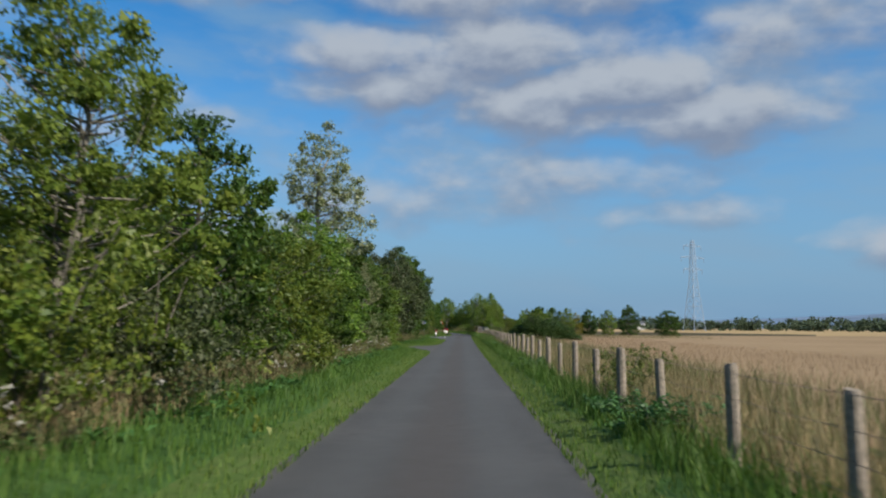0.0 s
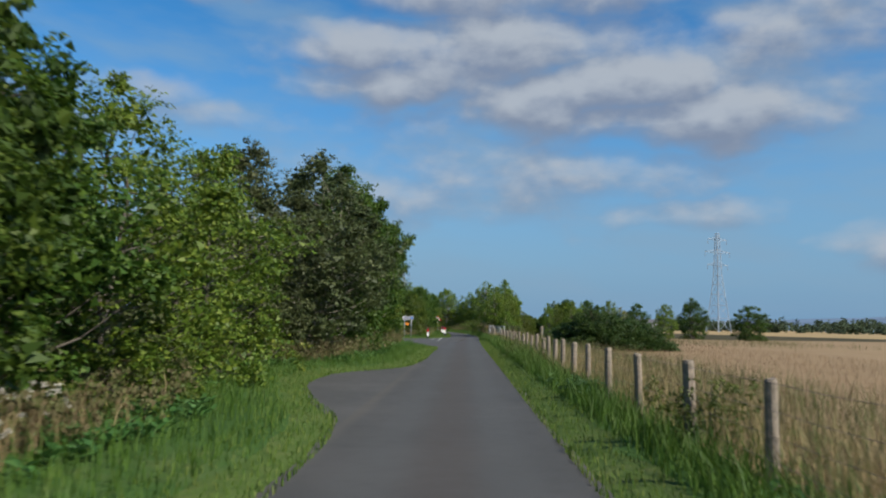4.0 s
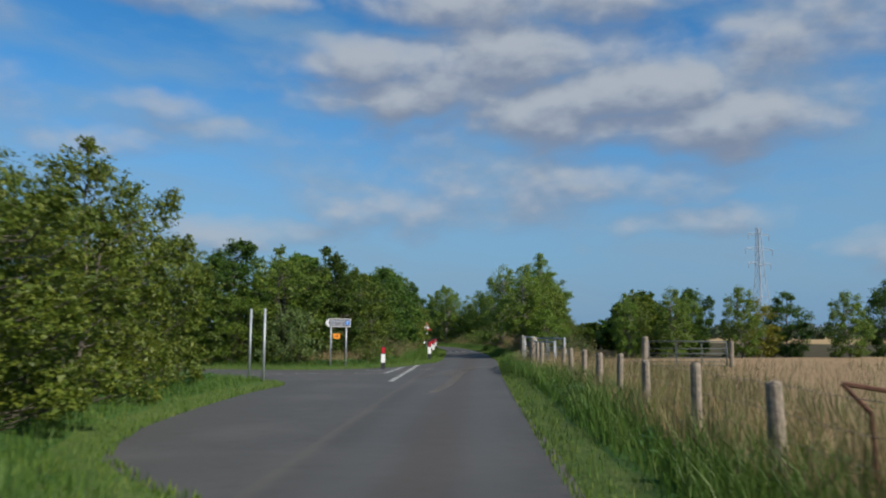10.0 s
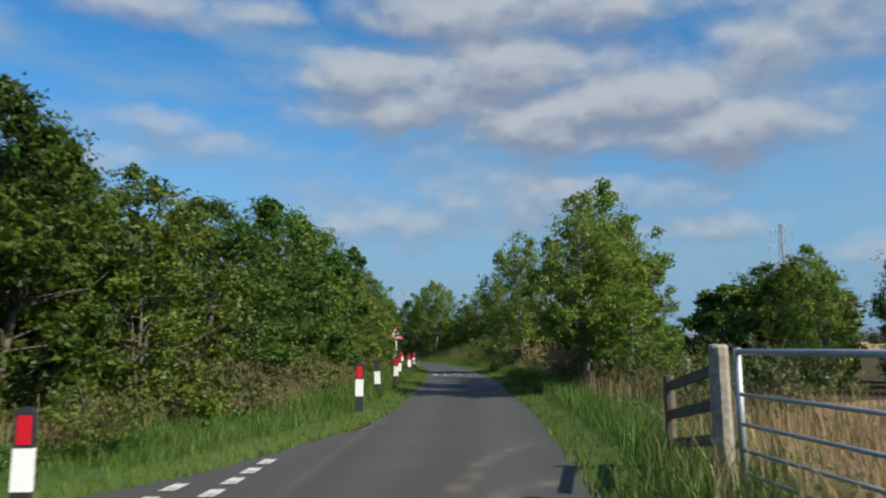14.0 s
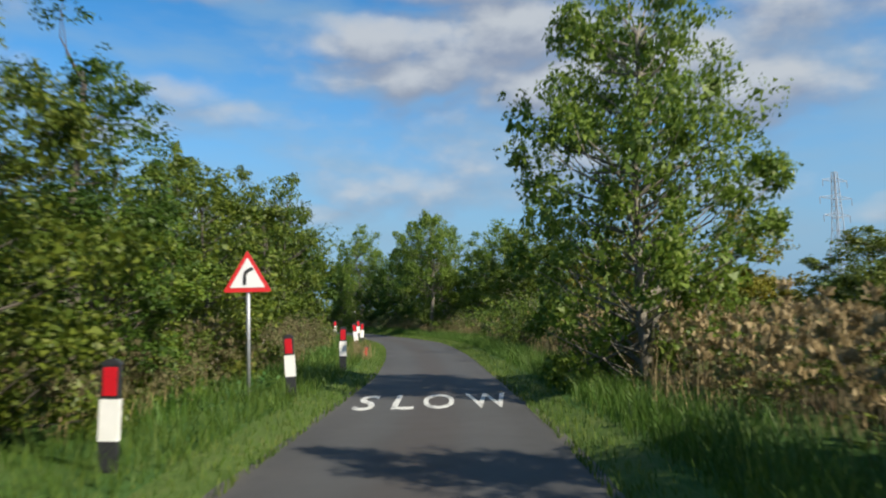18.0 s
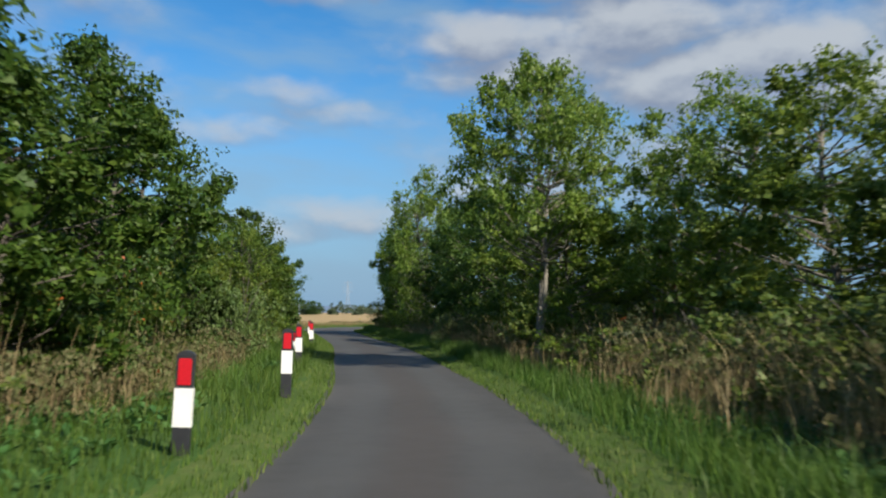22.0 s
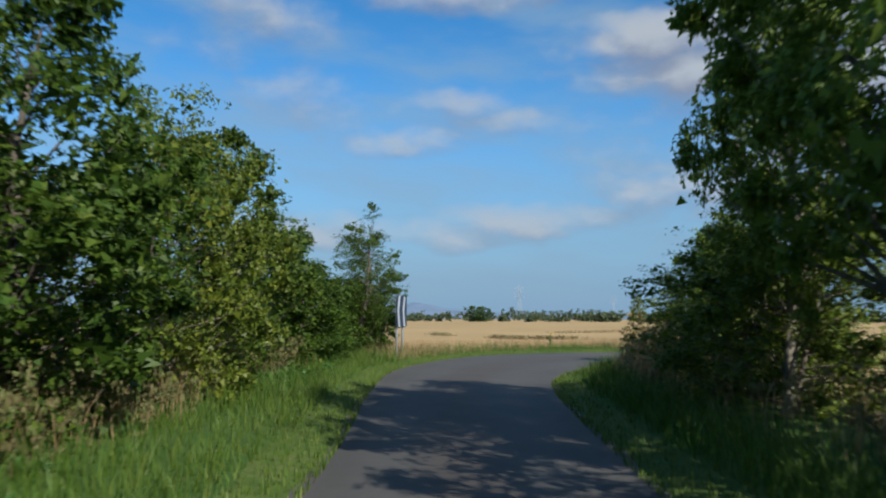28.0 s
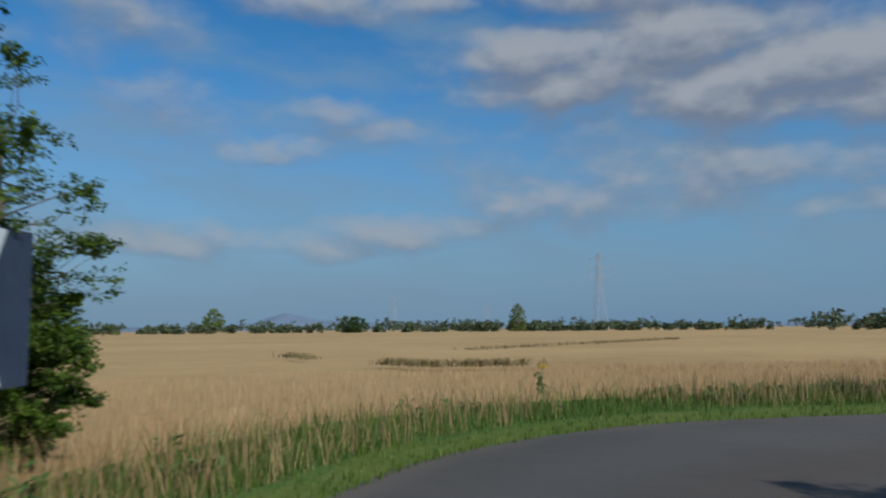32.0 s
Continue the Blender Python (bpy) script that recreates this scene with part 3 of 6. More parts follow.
# rough pasture and cereal field
fence_line = RIGHT + normals(RIGHT, -1) * 1.25
k = (fence_line[:, 1] > -40) & (fence_line[:, 1] < 112)
edge = fence_line[k]
tagged(strip("ground_pasture", np.c_[edge[:, 0] + 230, edge[:, 1] * 1.6], edge, 0.17, 0.165, M_STRAW, 6), "dry tan rough pasture behind a post fence", "field", kind="structure")
tagged(sheet("ground_copse", [(10.3, 112), (12.6, 140), (10.5, 160), (4.5, 190), (-3, 207), (10, 224), (60, 236), (90, 170), (60, 112)], 0.05, M_EARTH), "leaf-strewn brown earth under the trees", "ground", kind="structure")


# ---------------------------------------------------------------- grass
RNG = np.random.default_rng(5)


def blades(name, pts, height, width, mat, label, category="grass", bend=0.35, spread=0.4):
    """Many bent blades, three faces each, at the points given."""
    n = len(pts)
    if not n:
        return None
    h = height * RNG.uniform(1 - spread, 1 + spread, n)
    a = RNG.uniform(0, 2 * np.pi, n)
    lean = RNG.uniform(0, 2 * np.pi, n)
    out = bend * h * RNG.uniform(0.2, 1.0, n)
    w = width * RNG.uniform(0.7, 1.3, n) * 0.5
    side = np.c_[np.cos(a) * w, np.sin(a) * w, np.zeros(n)]
    tip = np.c_[np.cos(lean) * out, np.sin(lean) * out, h]
    mid = np.c_[np.cos(lean) * out * 0.35, np.sin(lean) * out * 0.35, h * 0.6]
    base = pts - np.array([0, 0, 0.02])
    verts = np.stack([base - side, base + side, base + mid + side * 0.75, base + mid - side * 0.75, base + tip], 1).reshape(-1, 3)
    i = np.arange(n)[:, None] * 5
    me = quads(name, verts, n, [i + np.array([[0, 1, 2, 3]]), i + np.array([[3, 2, 4]])], mat)
    return tagged(new(name, me), label, category, kind="stuff")


def along(line, side, low, high, density, power=1.0, where=None, z=verge_height):
    """Random points beside a line, between two offsets."""
    nor = normals(line, side)
    seg = np.linalg.norm(np.diff(line, axis=0), axis=1)
    n = int(seg.sum() * (high - low) * density)
    s = RNG.uniform(0, seg.sum(), n)
    c = np.r_[0, np.cumsum(seg)]
    o = low + (high - low) * RNG.uniform(0, 1, n) ** power
    x = np.interp(s, c, line[:, 0]) + np.interp(s, c, nor[:, 0]) * o
    y = np.interp(s, c, line[:, 1]) + np.interp(s, c, nor[:, 1]) * o
    p = np.c_[x, y, z(o)]
    return p[where(p)] if where is not None else p


def patchy(p, scale, keep):
    """Keeps points in natural drifts."""
    v = np.sin(p[:, 0] * scale * 1.7 + 1.3 * np.sin(p[:, 1] * scale)) + np.sin(p[:, 1] * scale * 1.1 + 0.7)
    return v + RNG.normal(0, 0.6, len(p)) > keep


seen_a = lambda p: (p[:, 1] > 2) & (p[:, 0] > -17.5)  # noqa: E731
off_road = lambda p: (p[:, 1] > 2)  # noqa: E731
east_fence = lambda p: (p[:, 1] > 2) & (p[:, 1] < 96)  # noqa: E731
east_lane = lambda p: (p[:, 1] > 96)  # noqa: E731
for nm, line, side in (("west", WEST_A, 1), ("north_west", WEST_B, 1), ("east", RIGHT, -1)):
    blades("grass", along(line, side, -0.16, 0.95, 180, 1.5, where=seen_a), 0.085, 0.014, M_EDGE, "short yellowish grass along the tarmac edge")
    blades("grass", along(line, side, 0.5, 2.2 if side > 0 else 1.4, 110, where=seen_a), 0.17, 0.013, M_GRASS, "lush green verge grass")
    if side < 0:
        p = along(line, side, 0.6, 1.35, 150, where=seen_a)
        blades("tall_grass", p[patchy(p, 0.8, -1.1)], 0.33, 0.012, M_GRASS, "lush long green grass below the fence", bend=0.9)
    low, high = (0.5, 1.5) if side < 0 else (1.2, 2.3)
    p = along(line, side, low, high, 95 if side < 0 else 60, where=seen_a)
    blades("tall_grass", p[patchy(p, 0.9, -0.6 if side < 0 else 0.0)], 0.36, 0.012, M_GRASS, "long green grass at the back of the verge", bend=0.6)
    p = along(line, side, 0.45, 2.3, 70, where=lambda p: seen_a(p) & (p[:, 1] > 106))
    blades("tall_grass", p[patchy(p, 0.7, -0.9)], 0.27, 0.012, M_GRASS, "thick uncut green grass beside the lane", bend=1.0)
    if side > 0:
        hedge = lambda p: seen_a(p) & (p[:, 1] < 213)  # noqa: E731
        p = along(line, side, 1.9, 3.7, 70, where=hedge)
        blades("dry_grass", p[patchy(p, 0.6, 0.2)], 0.5, 0.009, M_DRY, "bleached dry grass stalks", bend=0.4)
        p = along(line, side, 2.0, 4.2, 75, where=hedge)
        blades("dead_stalks", p[patchy(p, 0.75, 0.7)], 0.5, 0.009, M_BRACKEN, "brown dead weed stalks below the hedge", "weeds", bend=0.5)
        p = along(line, side, 2.2, 3.8, 3, where=lambda p: hedge(p) & (p[:, 1] > 100))
        blades("tall_stalks", p[patchy(p, 0.5, 0.0)], 1.05, 0.016, M_DRY, "tall pale dead stalks standing in the verge", "weeds", bend=0.25)
    else:
        p = along(line, side, 1.15, 2.8, 105, where=east_fence)
        blades("dry_grass", p, 0.45, 0.010, M_DRY, "bleached dry grass along the fence", bend=0.45)
        p = along(line, side, 1.2, 3.6, 60, where=east_lane)
        blades("dry_grass", p[patchy(p, 0.6, 0.2)], 0.6, 0.012, M_DRY, "bleached dry grass stalks", bend=0.4)
        p = along(line, side, 1.8, 4.6, 55, where=east_lane)
        blades("dead_stalks", p[patchy(p, 0.75, 0.2)], 0.5, 0.010, M_BRACKEN, "brown dead weed stalks under the trees", "weeds", bend=0.5)
        p = along(line, side, 2.0, 4.4, 75, where=lambda p: (p[:, 1] > 138) & (p[:, 1] < 180))
        blades("dry_grass", p[patchy(p, 0.8, -0.5)], 0.95, 0.012, M_DRY, "tall bleached grass in front of the copse", bend=0.75)
        p = along(line, side, 1.9, 3.4, 12, where=lambda p: (p[:, 1] > 140) & (p[:, 1] < 178))
        blades("tall_stalks", p[patchy(p, 0.55, 0.0)], 1.1, 0.012, M_DRY, "tall pale dead stalks in front of the copse", "weeds", bend=0.3)


def dock(name, pts, size, label):
    """Broad-leaved weeds: rosettes of wide arching leaves."""
    k = np.repeat(np.arange(len(pts)), 9)
    n = len(k)
    a = RNG.uniform(0, 2 * np.pi, n)
    s = size * RNG.uniform(0.6, 1.3, n)
    up = RNG.uniform(0.25, 1.0, n)
    d = np.c_[np.cos(a), np.sin(a), up]
    d /= np.linalg.norm(d, axis=1)[:, None]
    side = np.c_[-np.sin(a), np.cos(a), np.zeros(n)] * (s * 0.2)[:, None]
    base = pts[k] + np.c_[RNG.normal(0, size * 0.3, n), RNG.normal(0, size * 0.3, n), RNG.uniform(0, size * 0.6, n)]
    mid, tip = base + d * (s * 0.55)[:, None], base + d * s[:, None] - np.c_[np.zeros(n), np.zeros(n), s * 0.18]
    verts = np.stack([base, mid + side, tip, mid - side], 1).reshape(-1, 3)
    i = np.arange(n)[:, None] * 4
    return tagged(new(name, quads(name, verts, n, [i + np.array([[0, 1, 2]]), i + np.array([[0, 2, 3]])], M_DOCK)), label, "weeds", kind="stuff")


p = along(WEST_A, 1, 1.5, 3.1, 14, where=seen_a)
dock("broad_weeds", p[patchy(p, 0.45, -0.2)], 0.20, "broad-leaved green weeds in the verge")
p = along(WEST_B, 1, 1.2, 2.9, 7, where=seen_a)
dock("broad_weeds", p[patchy(p, 0.5, 0.5)], 0.18, "broad-leaved green weeds in the verge")
p = along(RIGHT, -1, 0.9, 2.4, 7, where=seen_a)
dock("broad_weeds", p[patchy(p, 0.5, 0.6)], 0.17, "broad-leaved green weeds in the verge")


p = np.c_[RNG.uniform(7.7, 8.7, 2600), RNG.uniform(92, 103.5, 2600), np.full(2600, 0.1)]
blades("tall_grass", p, 0.45, 0.012, M_GRASS, "long uncut grass in front of the field gates", bend=0.7)
p = np.c_[RNG.uniform(8.2, 9.6, 1500), RNG.uniform(92, 104, 1500), np.full(1500, 0.12)]
blades("dry_grass", p, 0.6, 0.011, M_DRY, "bleached dry grass round the gate posts", bend=0.5)
# pasture grass behind the fence and cereal beyond the bend
def field_points(x0, x1, y0, y1, n, z, power=1.0):
    u = RNG.uniform(0, 1, n) ** power
    y = RNG.uniform(y0, y1, n)
    base = np.interp(y, RIGHT[:, 1][:230], RIGHT[:, 0][:230]) if x0 is None else np.full(n, x0)
    return np.c_[base + 1.3 + u * x1, y, np.full(n, z)]


blades("pasture_grass", field_points(None, 15, 2, 111, 44000, 0.15, 1.8), 0.2, 0.009, M_PASTURE, "tall dry tan pasture grass", bend=0.45)
p = along(RIGHT, -1, 0.65, 1.75, 150, where=lambda p: (p[:, 1] > 54) & (p[:, 1] < 93))
blades("tall_grass", p[patchy(p, 0.9, -0.7)], 0.5, 0.012, M_GRASS, "deep uncut green grass hiding the feet of the fence", bend=0.8)
p = along(RIGHT, -1, 1.3, 5.0, 75, 1.4, where=lambda p: (p[:, 1] > 3) & (p[:, 1] < 97))
blades("rough_grass", p, 0.5, 0.010, M_WEED, "rough brown grass going to seed behind the fence", bend=0.45)
p = np.c_[RNG.uniform(11, 34, 5200), RNG.normal(93, 5, 5200), np.full(5200, 0.12)]
blades("rough_grass", p[patchy(p, 0.35, 0.1)], 0.5, 0.016, M_WEED, "rough brown patches of weeds in the pasture", bend=0.5)
tail = WEST_B[WEST_B[:, 1] > 214.5]
p = along(tail, 1, 0.5, 2.6, 110, where=lambda p: p[:, 1] < 232)
blades("dry_grass", p[patchy(p, 0.5, -0.4)], 0.42, 0.009, M_DRY, "bleached dry grass between road and crop", bend=0.5)
p = along(tail, 1, 2.1, 16, 110, 1.3, z=lambda o: np.full(len(o), 0.03))
blades("cereal", p, 0.2, 0.008, M_EAR, "ripe golden cereal stalks", "crop", bend=0.25)



streaks = []
for (xa, ya), (xb, yb), n, w in (((-18.5, 243.0), (-16.0, 241.0), 260, 0.35), ((-16.0, 241.0), (-12.8, 242.6), 420, 0.5), ((-26.0, 251.2), (-23.0, 247.4), 160, 0.3), ((-18.4, 262.0), (-1.0, 304.0), 900, 0.5)):
    u = RNG.uniform(0, 1, n)
    streaks.append(np.c_[xa + (xb - xa) * u + RNG.normal(0, w, n), ya + (yb - ya) * u + RNG.normal(0, w, n), np.full(n, 0.12)])
blades("lodged_crop", np.vstack(streaks), 0.24, 0.05, M_BRACKEN, "brown streaks of crop laid flat by wind", "crop", bend=1.6)

# ---------------------------------------------------------------- trees
def limb(verts, faces, a, b, r0, r1, sides=6):
    """Adds a tapered round branch to plain lists."""
    a, b = np.array(a, float), np.array(b, float)
    d = b - a
    d /= np.linalg.norm(d) + 1e-9
    u = np.cross(d, (0, 0, 1) if abs(d[2]) < 0.9 else (1, 0, 0))
    u /= np.linalg.norm(u)
    v = np.cross(d, u)
    n = len(verts)
    for p, r in ((a, r0), (b, r1)):
        for i in range(sides):
            t = 2 * math.pi * i / sides
            verts.append(p + r * (math.cos(t) * u + math.sin(t) * v))
    for i in range(sides):
        j = (i + 1) % sides
        faces.append((n + i, n + j, n + sides + j, n + sides + i))
    faces.append(tuple(n + sides + i for i in range(sides)))


def leaf_mesh(name, centres, radii, per, size, mat, rng, flat=0.85, droop=0.15, core=0, lift=0.22):
    """Many small three-cornered leaves, gathered in uneven clumps that carry most of them on top."""
    per, size = int(per * 1.65), size * 0.9
    sprays = max(3, per // 14)
    q = np.repeat(np.arange(len(centres)), sprays)
    e = rng.normal(0, 1, (len(q), 3))
    e /= np.linalg.norm(e, axis=1)[:, None]
    e[:, 2] += lift
    hub = centres[q] + e * (radii[q] * rng.uniform(0.25, 1.0, len(q)) ** 0.5 * (1 + 0.2 * np.clip(rng.normal(0, 1, len(q)), -1.5, 1.3)))[:, None] * np.array([1, 1, flat])
    k = np.repeat(np.arange(len(q)), max(1, round(per / sprays)))
    n = len(k)
    d = rng.normal(0, 1, (n, 3))
    d /= np.linalg.norm(d, axis=1)[:, None]
    p = hub[k] + d * (radii[q][k] * 0.34 * rng.uniform(0.1, 1.0, n) ** 0.6)[:, None] * np.array([1, 1, 0.6])
    d = d * 0.5 + e[k] * 0.6
    face = d * 0.7 + rng.normal(0, 0.55, (n, 3)) + np.array([0, 0, 0.45])
    face /= np.linalg.norm(face, axis=1)[:, None]
    way = np.cross(face, rng.normal(0, 1, (n, 3)))
    way[:, 2] -= droop
    way /= np.linalg.norm(way, axis=1)[:, None]
    side = np.cross(face, way)
    length = size * rng.uniform(0.65, 1.35, n)[:, None]
    wide = length * rng.uniform(0.36, 0.56, n)[:, None]
    skew = rng.uniform(0.25, 0.75, n)[:, None]
    if core:
        # broad inner leaves that close the shaded heart of each clump
        c = np.repeat(np.arange(len(centres)), core * 2)
        m = len(c)
        p = np.vstack([p, centres[c] + np.clip(rng.normal(0, 0.3, (m, 3)), -0.5, 0.5) * radii[c][:, None]])
        face = rng.normal(0, 1, (m, 3))
        face /= np.linalg.norm(face, axis=1)[:, None]
        turn = np.cross(face, rng.normal(0, 1, (m, 3)))
        turn /= np.linalg.norm(turn, axis=1)[:, None]
        way, side = np.vstack([way, turn]), np.vstack([side, np.cross(face, turn)])
        big = size * rng.uniform(1.5, 2.5, m)[:, None]
        length, wide, skew = np.vstack([length, big]), np.vstack([wide, big * 0.45]), np.vstack([skew, rng.uniform(0.3, 0.7, m)[:, None]])
        n += m
    verts = np.stack([p - side * wide * 0.25, p + way * length * skew + side * wide * 0.95, p + way * length - side * wide * 0.3], 1).reshape(-1, 3)
    i = np.arange(n)[:, None] * 3
    return quads(name, verts, n, [i + np.array([[0, 1, 2]])], mat)


def tree_meshes(seed, mat, bark, tall=6.0, wide=3.6, clear=0.18, clumps=46, per=190, size=0.13, clump=0.55, shape=2.0, stems=1, limb_r=0.035, lean=0.0, core=16):
    """Trunk and crown of one kind of tree, 6 m tall before scaling."""
    rng = np.random.default_rng(seed)
    centres = []
    while len(centres) < clumps:
        best, gap = None, -1.0
        for _ in range(5):
            t = rng.uniform(0, 1)
            z = tall * (clear + (1 - clear) * t)
            reach = wide * 0.5 * (1 - abs(2 * t - 0.85 if t > 0.42 else (0.42 - t) * 1.5) ** shape * 0.8)
            a = rng.uniform(0, 2 * math.pi)
            q = reach * rng.uniform(0.1, 1.0) ** 0.45 * rng.uniform(0.8, 1.12)
            c = np.array((q * math.cos(a) + lean * t, q * math.sin(a), min(z, tall * 0.94)))
            d = min((np.linalg.norm(c - e) for e in centres), default=9.0)
            if d > gap:
                best, gap = c, d
        centres.append(best)
    centres = np.array(centres)
    radii = clump * rng.uniform(0.6, 1.3, clumps)
    # smaller tufts stand out from the crown
    pick = rng.choice(clumps, clumps // 3, replace=False)
    out = centres[pick] - np.array([0, 0, tall * 0.45])
    out = out / (np.linalg.norm(out, axis=1)[:, None] + 1e-6) + rng.normal(0, 0.35, out.shape)
    tuft = centres[pick] + out * radii[pick][:, None] * rng.uniform(0.5, 0.85, (len(pick), 1))
    tuft[:, 2] = np.maximum(tuft[:, 2], 0.1)
    centres, radii = np.vstack([centres, tuft]), np.r_[radii, clump * rng.uniform(0.4, 0.7, len(pick))]
    per = int(per * 0.8)
    verts, faces = [], []
    tops = []
    for s in range(stems):
        p, r = np.array([rng.normal(0, 0.12 * (stems > 1)), rng.normal(0, 0.12 * (stems > 1)), -0.25]), tall * 0.019 / math.sqrt(stems)
        way = np.array([rng.normal(0, 0.25 * (stems > 1)), rng.normal(0, 0.25 * (stems > 1)), 1.0])
        for j in range(7):
            q = p + way * tall * 0.115 + rng.normal(0, 0.05, 3) * [1, 1, 0.2]
            bound = 0.28 * wide * max(q[2], 0.3) / tall
            q[:2] = np.clip(q[:2], -bound, bound)
            limb(verts, faces, p, q, r, r * 0.84, 8)
            tops += [(p * (1 - f) + q * f, r * 0.8) for f in (0.25, 0.5, 0.75, 1.0)]
            p, r = q, r * 0.84
            way = np.array([way[0] * 0.6, way[1] * 0.6, 1.0]) + rng.normal(0, 0.06, 3) * [1, 1, 0]
    for c in centres:
        below = [(q, r) for q, r in tops if q[2] < c[2] - 0.4 * math.hypot(c[0] - q[0], c[1] - q[1])] or tops[:6]
        q, r = min(below, key=lambda b: np.linalg.norm(b[0] - c) + rng.uniform(0, 0.5))
        m = (q * 0.45 + c * 0.55) + rng.normal(0, 0.1, 3) - [0, 0, 0.12]
        limb(verts, faces, q, m, min(limb_r, r) * 0.8, limb_r * 0.45, 4)
        limb(verts, faces, m, c, limb_r * 0.45, limb_r * 0.12, 3)
    return mesh_of("trunk", verts, faces, bark, True), leaf_mesh("crown", centres, radii, per, size, mat, rng, core=core)


def weeds(name, pts, low, high, radius, size, mat, label, per=24):
    """Bushy weeds: small uneven tufts at many heights."""
    wr = np.random.default_rng(len(pts))
    c = pts + np.c_[np.zeros(len(pts)), np.zeros(len(pts)), wr.uniform(low, high, len(pts))]
    return tagged(new(name, leaf_mesh(name, c, radius * wr.uniform(0.6, 1.3, len(c)), per, size, mat, wr, flat=1.4, droop=-1.7)), label, "weeds", kind="stuff")


p = along(WEST_A, 1, 1.9, 4.2, 16, where=lambda p: (p[:, 1] > 2) & (p[:, 1] < 78))
weeds("seeding_weeds", p[patchy(p, 0.6, -1.3)], 0.05, 0.55, 0.2, 0.075, M_WEED, "brown seeding weeds between verge and hedge")
p = along(WEST_B, 1, 1.9, 4.2, 15, where=lambda p: (p[:, 1] > 108) & (p[:, 1] < 212) & (p[:, 0] < 8))
weeds("seeding_weeds", p[patchy(p, 0.6, -0.9)], 0.05, 0.6, 0.2, 0.075, M_WEED, "brown seeding weeds below the hedge")
p = along(WEST_B, 1, 2.0, 3.8, 16, where=lambda p: (p[:, 1] > 111) & (p[:, 1] < 152) & (p[:, 0] < 8))
weeds("seeding_weeds", p, 0.3, 0.95, 0.2, 0.075, M_WEED, "tall brown weeds standing below the hedge")
p = along(RIGHT, -1, 1.9, 4.4, 12, where=lambda p: (p[:, 1] > 122) & (p[:, 1] < 152))
weeds("seeding_weeds", p, 0.2, 1.0, 0.22, 0.12, M_DRY, "pale dry weeds in front of the young trees")
p = along(RIGHT, -1, 1.7, 4.4, 12, where=lambda p: (p[:, 1] > 108) & (p[:, 1] < 206))
weeds("seeding_weeds", p[patchy(p, 0.6, -0.6)], 0.05, 0.7, 0.22, 0.075, M_WEED, "brown seeding weeds in front of the trees")
p = along(RIGHT, -1, 1.4, 3.0, 22, where=lambda p: (p[:, 1] > 208) & (p[:, 1] < 219.5) & (p[:, 0] < -2.5))
weeds("seeding_weeds", p, 0.05, 1.0, 0.2, 0.085, M_DRY, "tall pale dry weeds at the bend")

KINDS = {
    "oak": dict(mat=M_LEAF["oak"], bark=M_BARK, core=26, wide=3.8, clear=0.03, clumps=66, per=190, size=0.105, clump=0.55),
    "high_oak": dict(mat=M_LEAF["oak"], bark=M_BARK, core=26, wide=4.2, clear=0.6, clumps=56, per=190, size=0.105, clump=0.55),
    "ash": dict(mat=M_LEAF["ash"], bark=M_PALE, wide=3.6, clear=0.06, clumps=60, per=190, size=0.108, clump=0.52, limb_r=0.034),
    "tall_ash": dict(mat=M_LEAF["ash"], bark=M_PALE, core=6, wide=3.2, clear=0.26, clumps=66, per=190, size=0.105, clump=0.46, limb_r=0.03),
    "big_ash": dict(mat=M_LEAF["ash"], bark=M_PALE, core=10, wide=4.2, clear=0.02, clumps=125, per=155, size=0.088, clump=0.46, limb_r=0.03),
    "crown_ash": dict(mat=M_LEAF["ash"], bark=M_PALE, core=8, wide=4.4, clear=0.42, clumps=88, per=200, size=0.09, clump=0.46, limb_r=0.022, stems=2),
    "thorn": dict(mat=M_LEAF["thorn"], bark=M_BARK, wide=4.4, clear=0.03, clumps=68, per=190, size=0.098, clump=0.56, stems=3, shape=2.6),
    "poplar": dict(mat=M_LEAF["poplar"], bark=M_PALE, wide=2.1, clear=0.10, clumps=110, per=130, size=0.066, clump=0.29, shape=3.0, limb_r=0.018, core=5),
    "willow": dict(mat=M_LEAF["willow"], bark=M_PALE, core=26, wide=4.2, clear=0.15, clumps=96, per=175, size=0.092, clump=0.52, stems=4, limb_r=0.028),
    "gold": dict(mat=M_LEAF["gold"], bark=M_PALE, wide=2.6, clear=0.04, clumps=48, per=190, size=0.10, clump=0.42, limb_r=0.02),
    "sparse": dict(mat=M_LEAF["oak"], bark=M_BARK, wide=2.6, clear=0.14, clumps=44, per=190, size=0.075, clump=0.40, limb_r=0.02, core=0),
    "back": dict(mat=M_LEAF["oak"], bark=M_BARK, wide=4.0, clear=0.05, clumps=44, per=70, size=0.30, clump=0.62),
    "back_thorn": dict(mat=M_LEAF["thorn"], bark=M_BARK, wide=4.0, clear=0.05, clumps=44, per=70, size=0.28, clump=0.62),
}
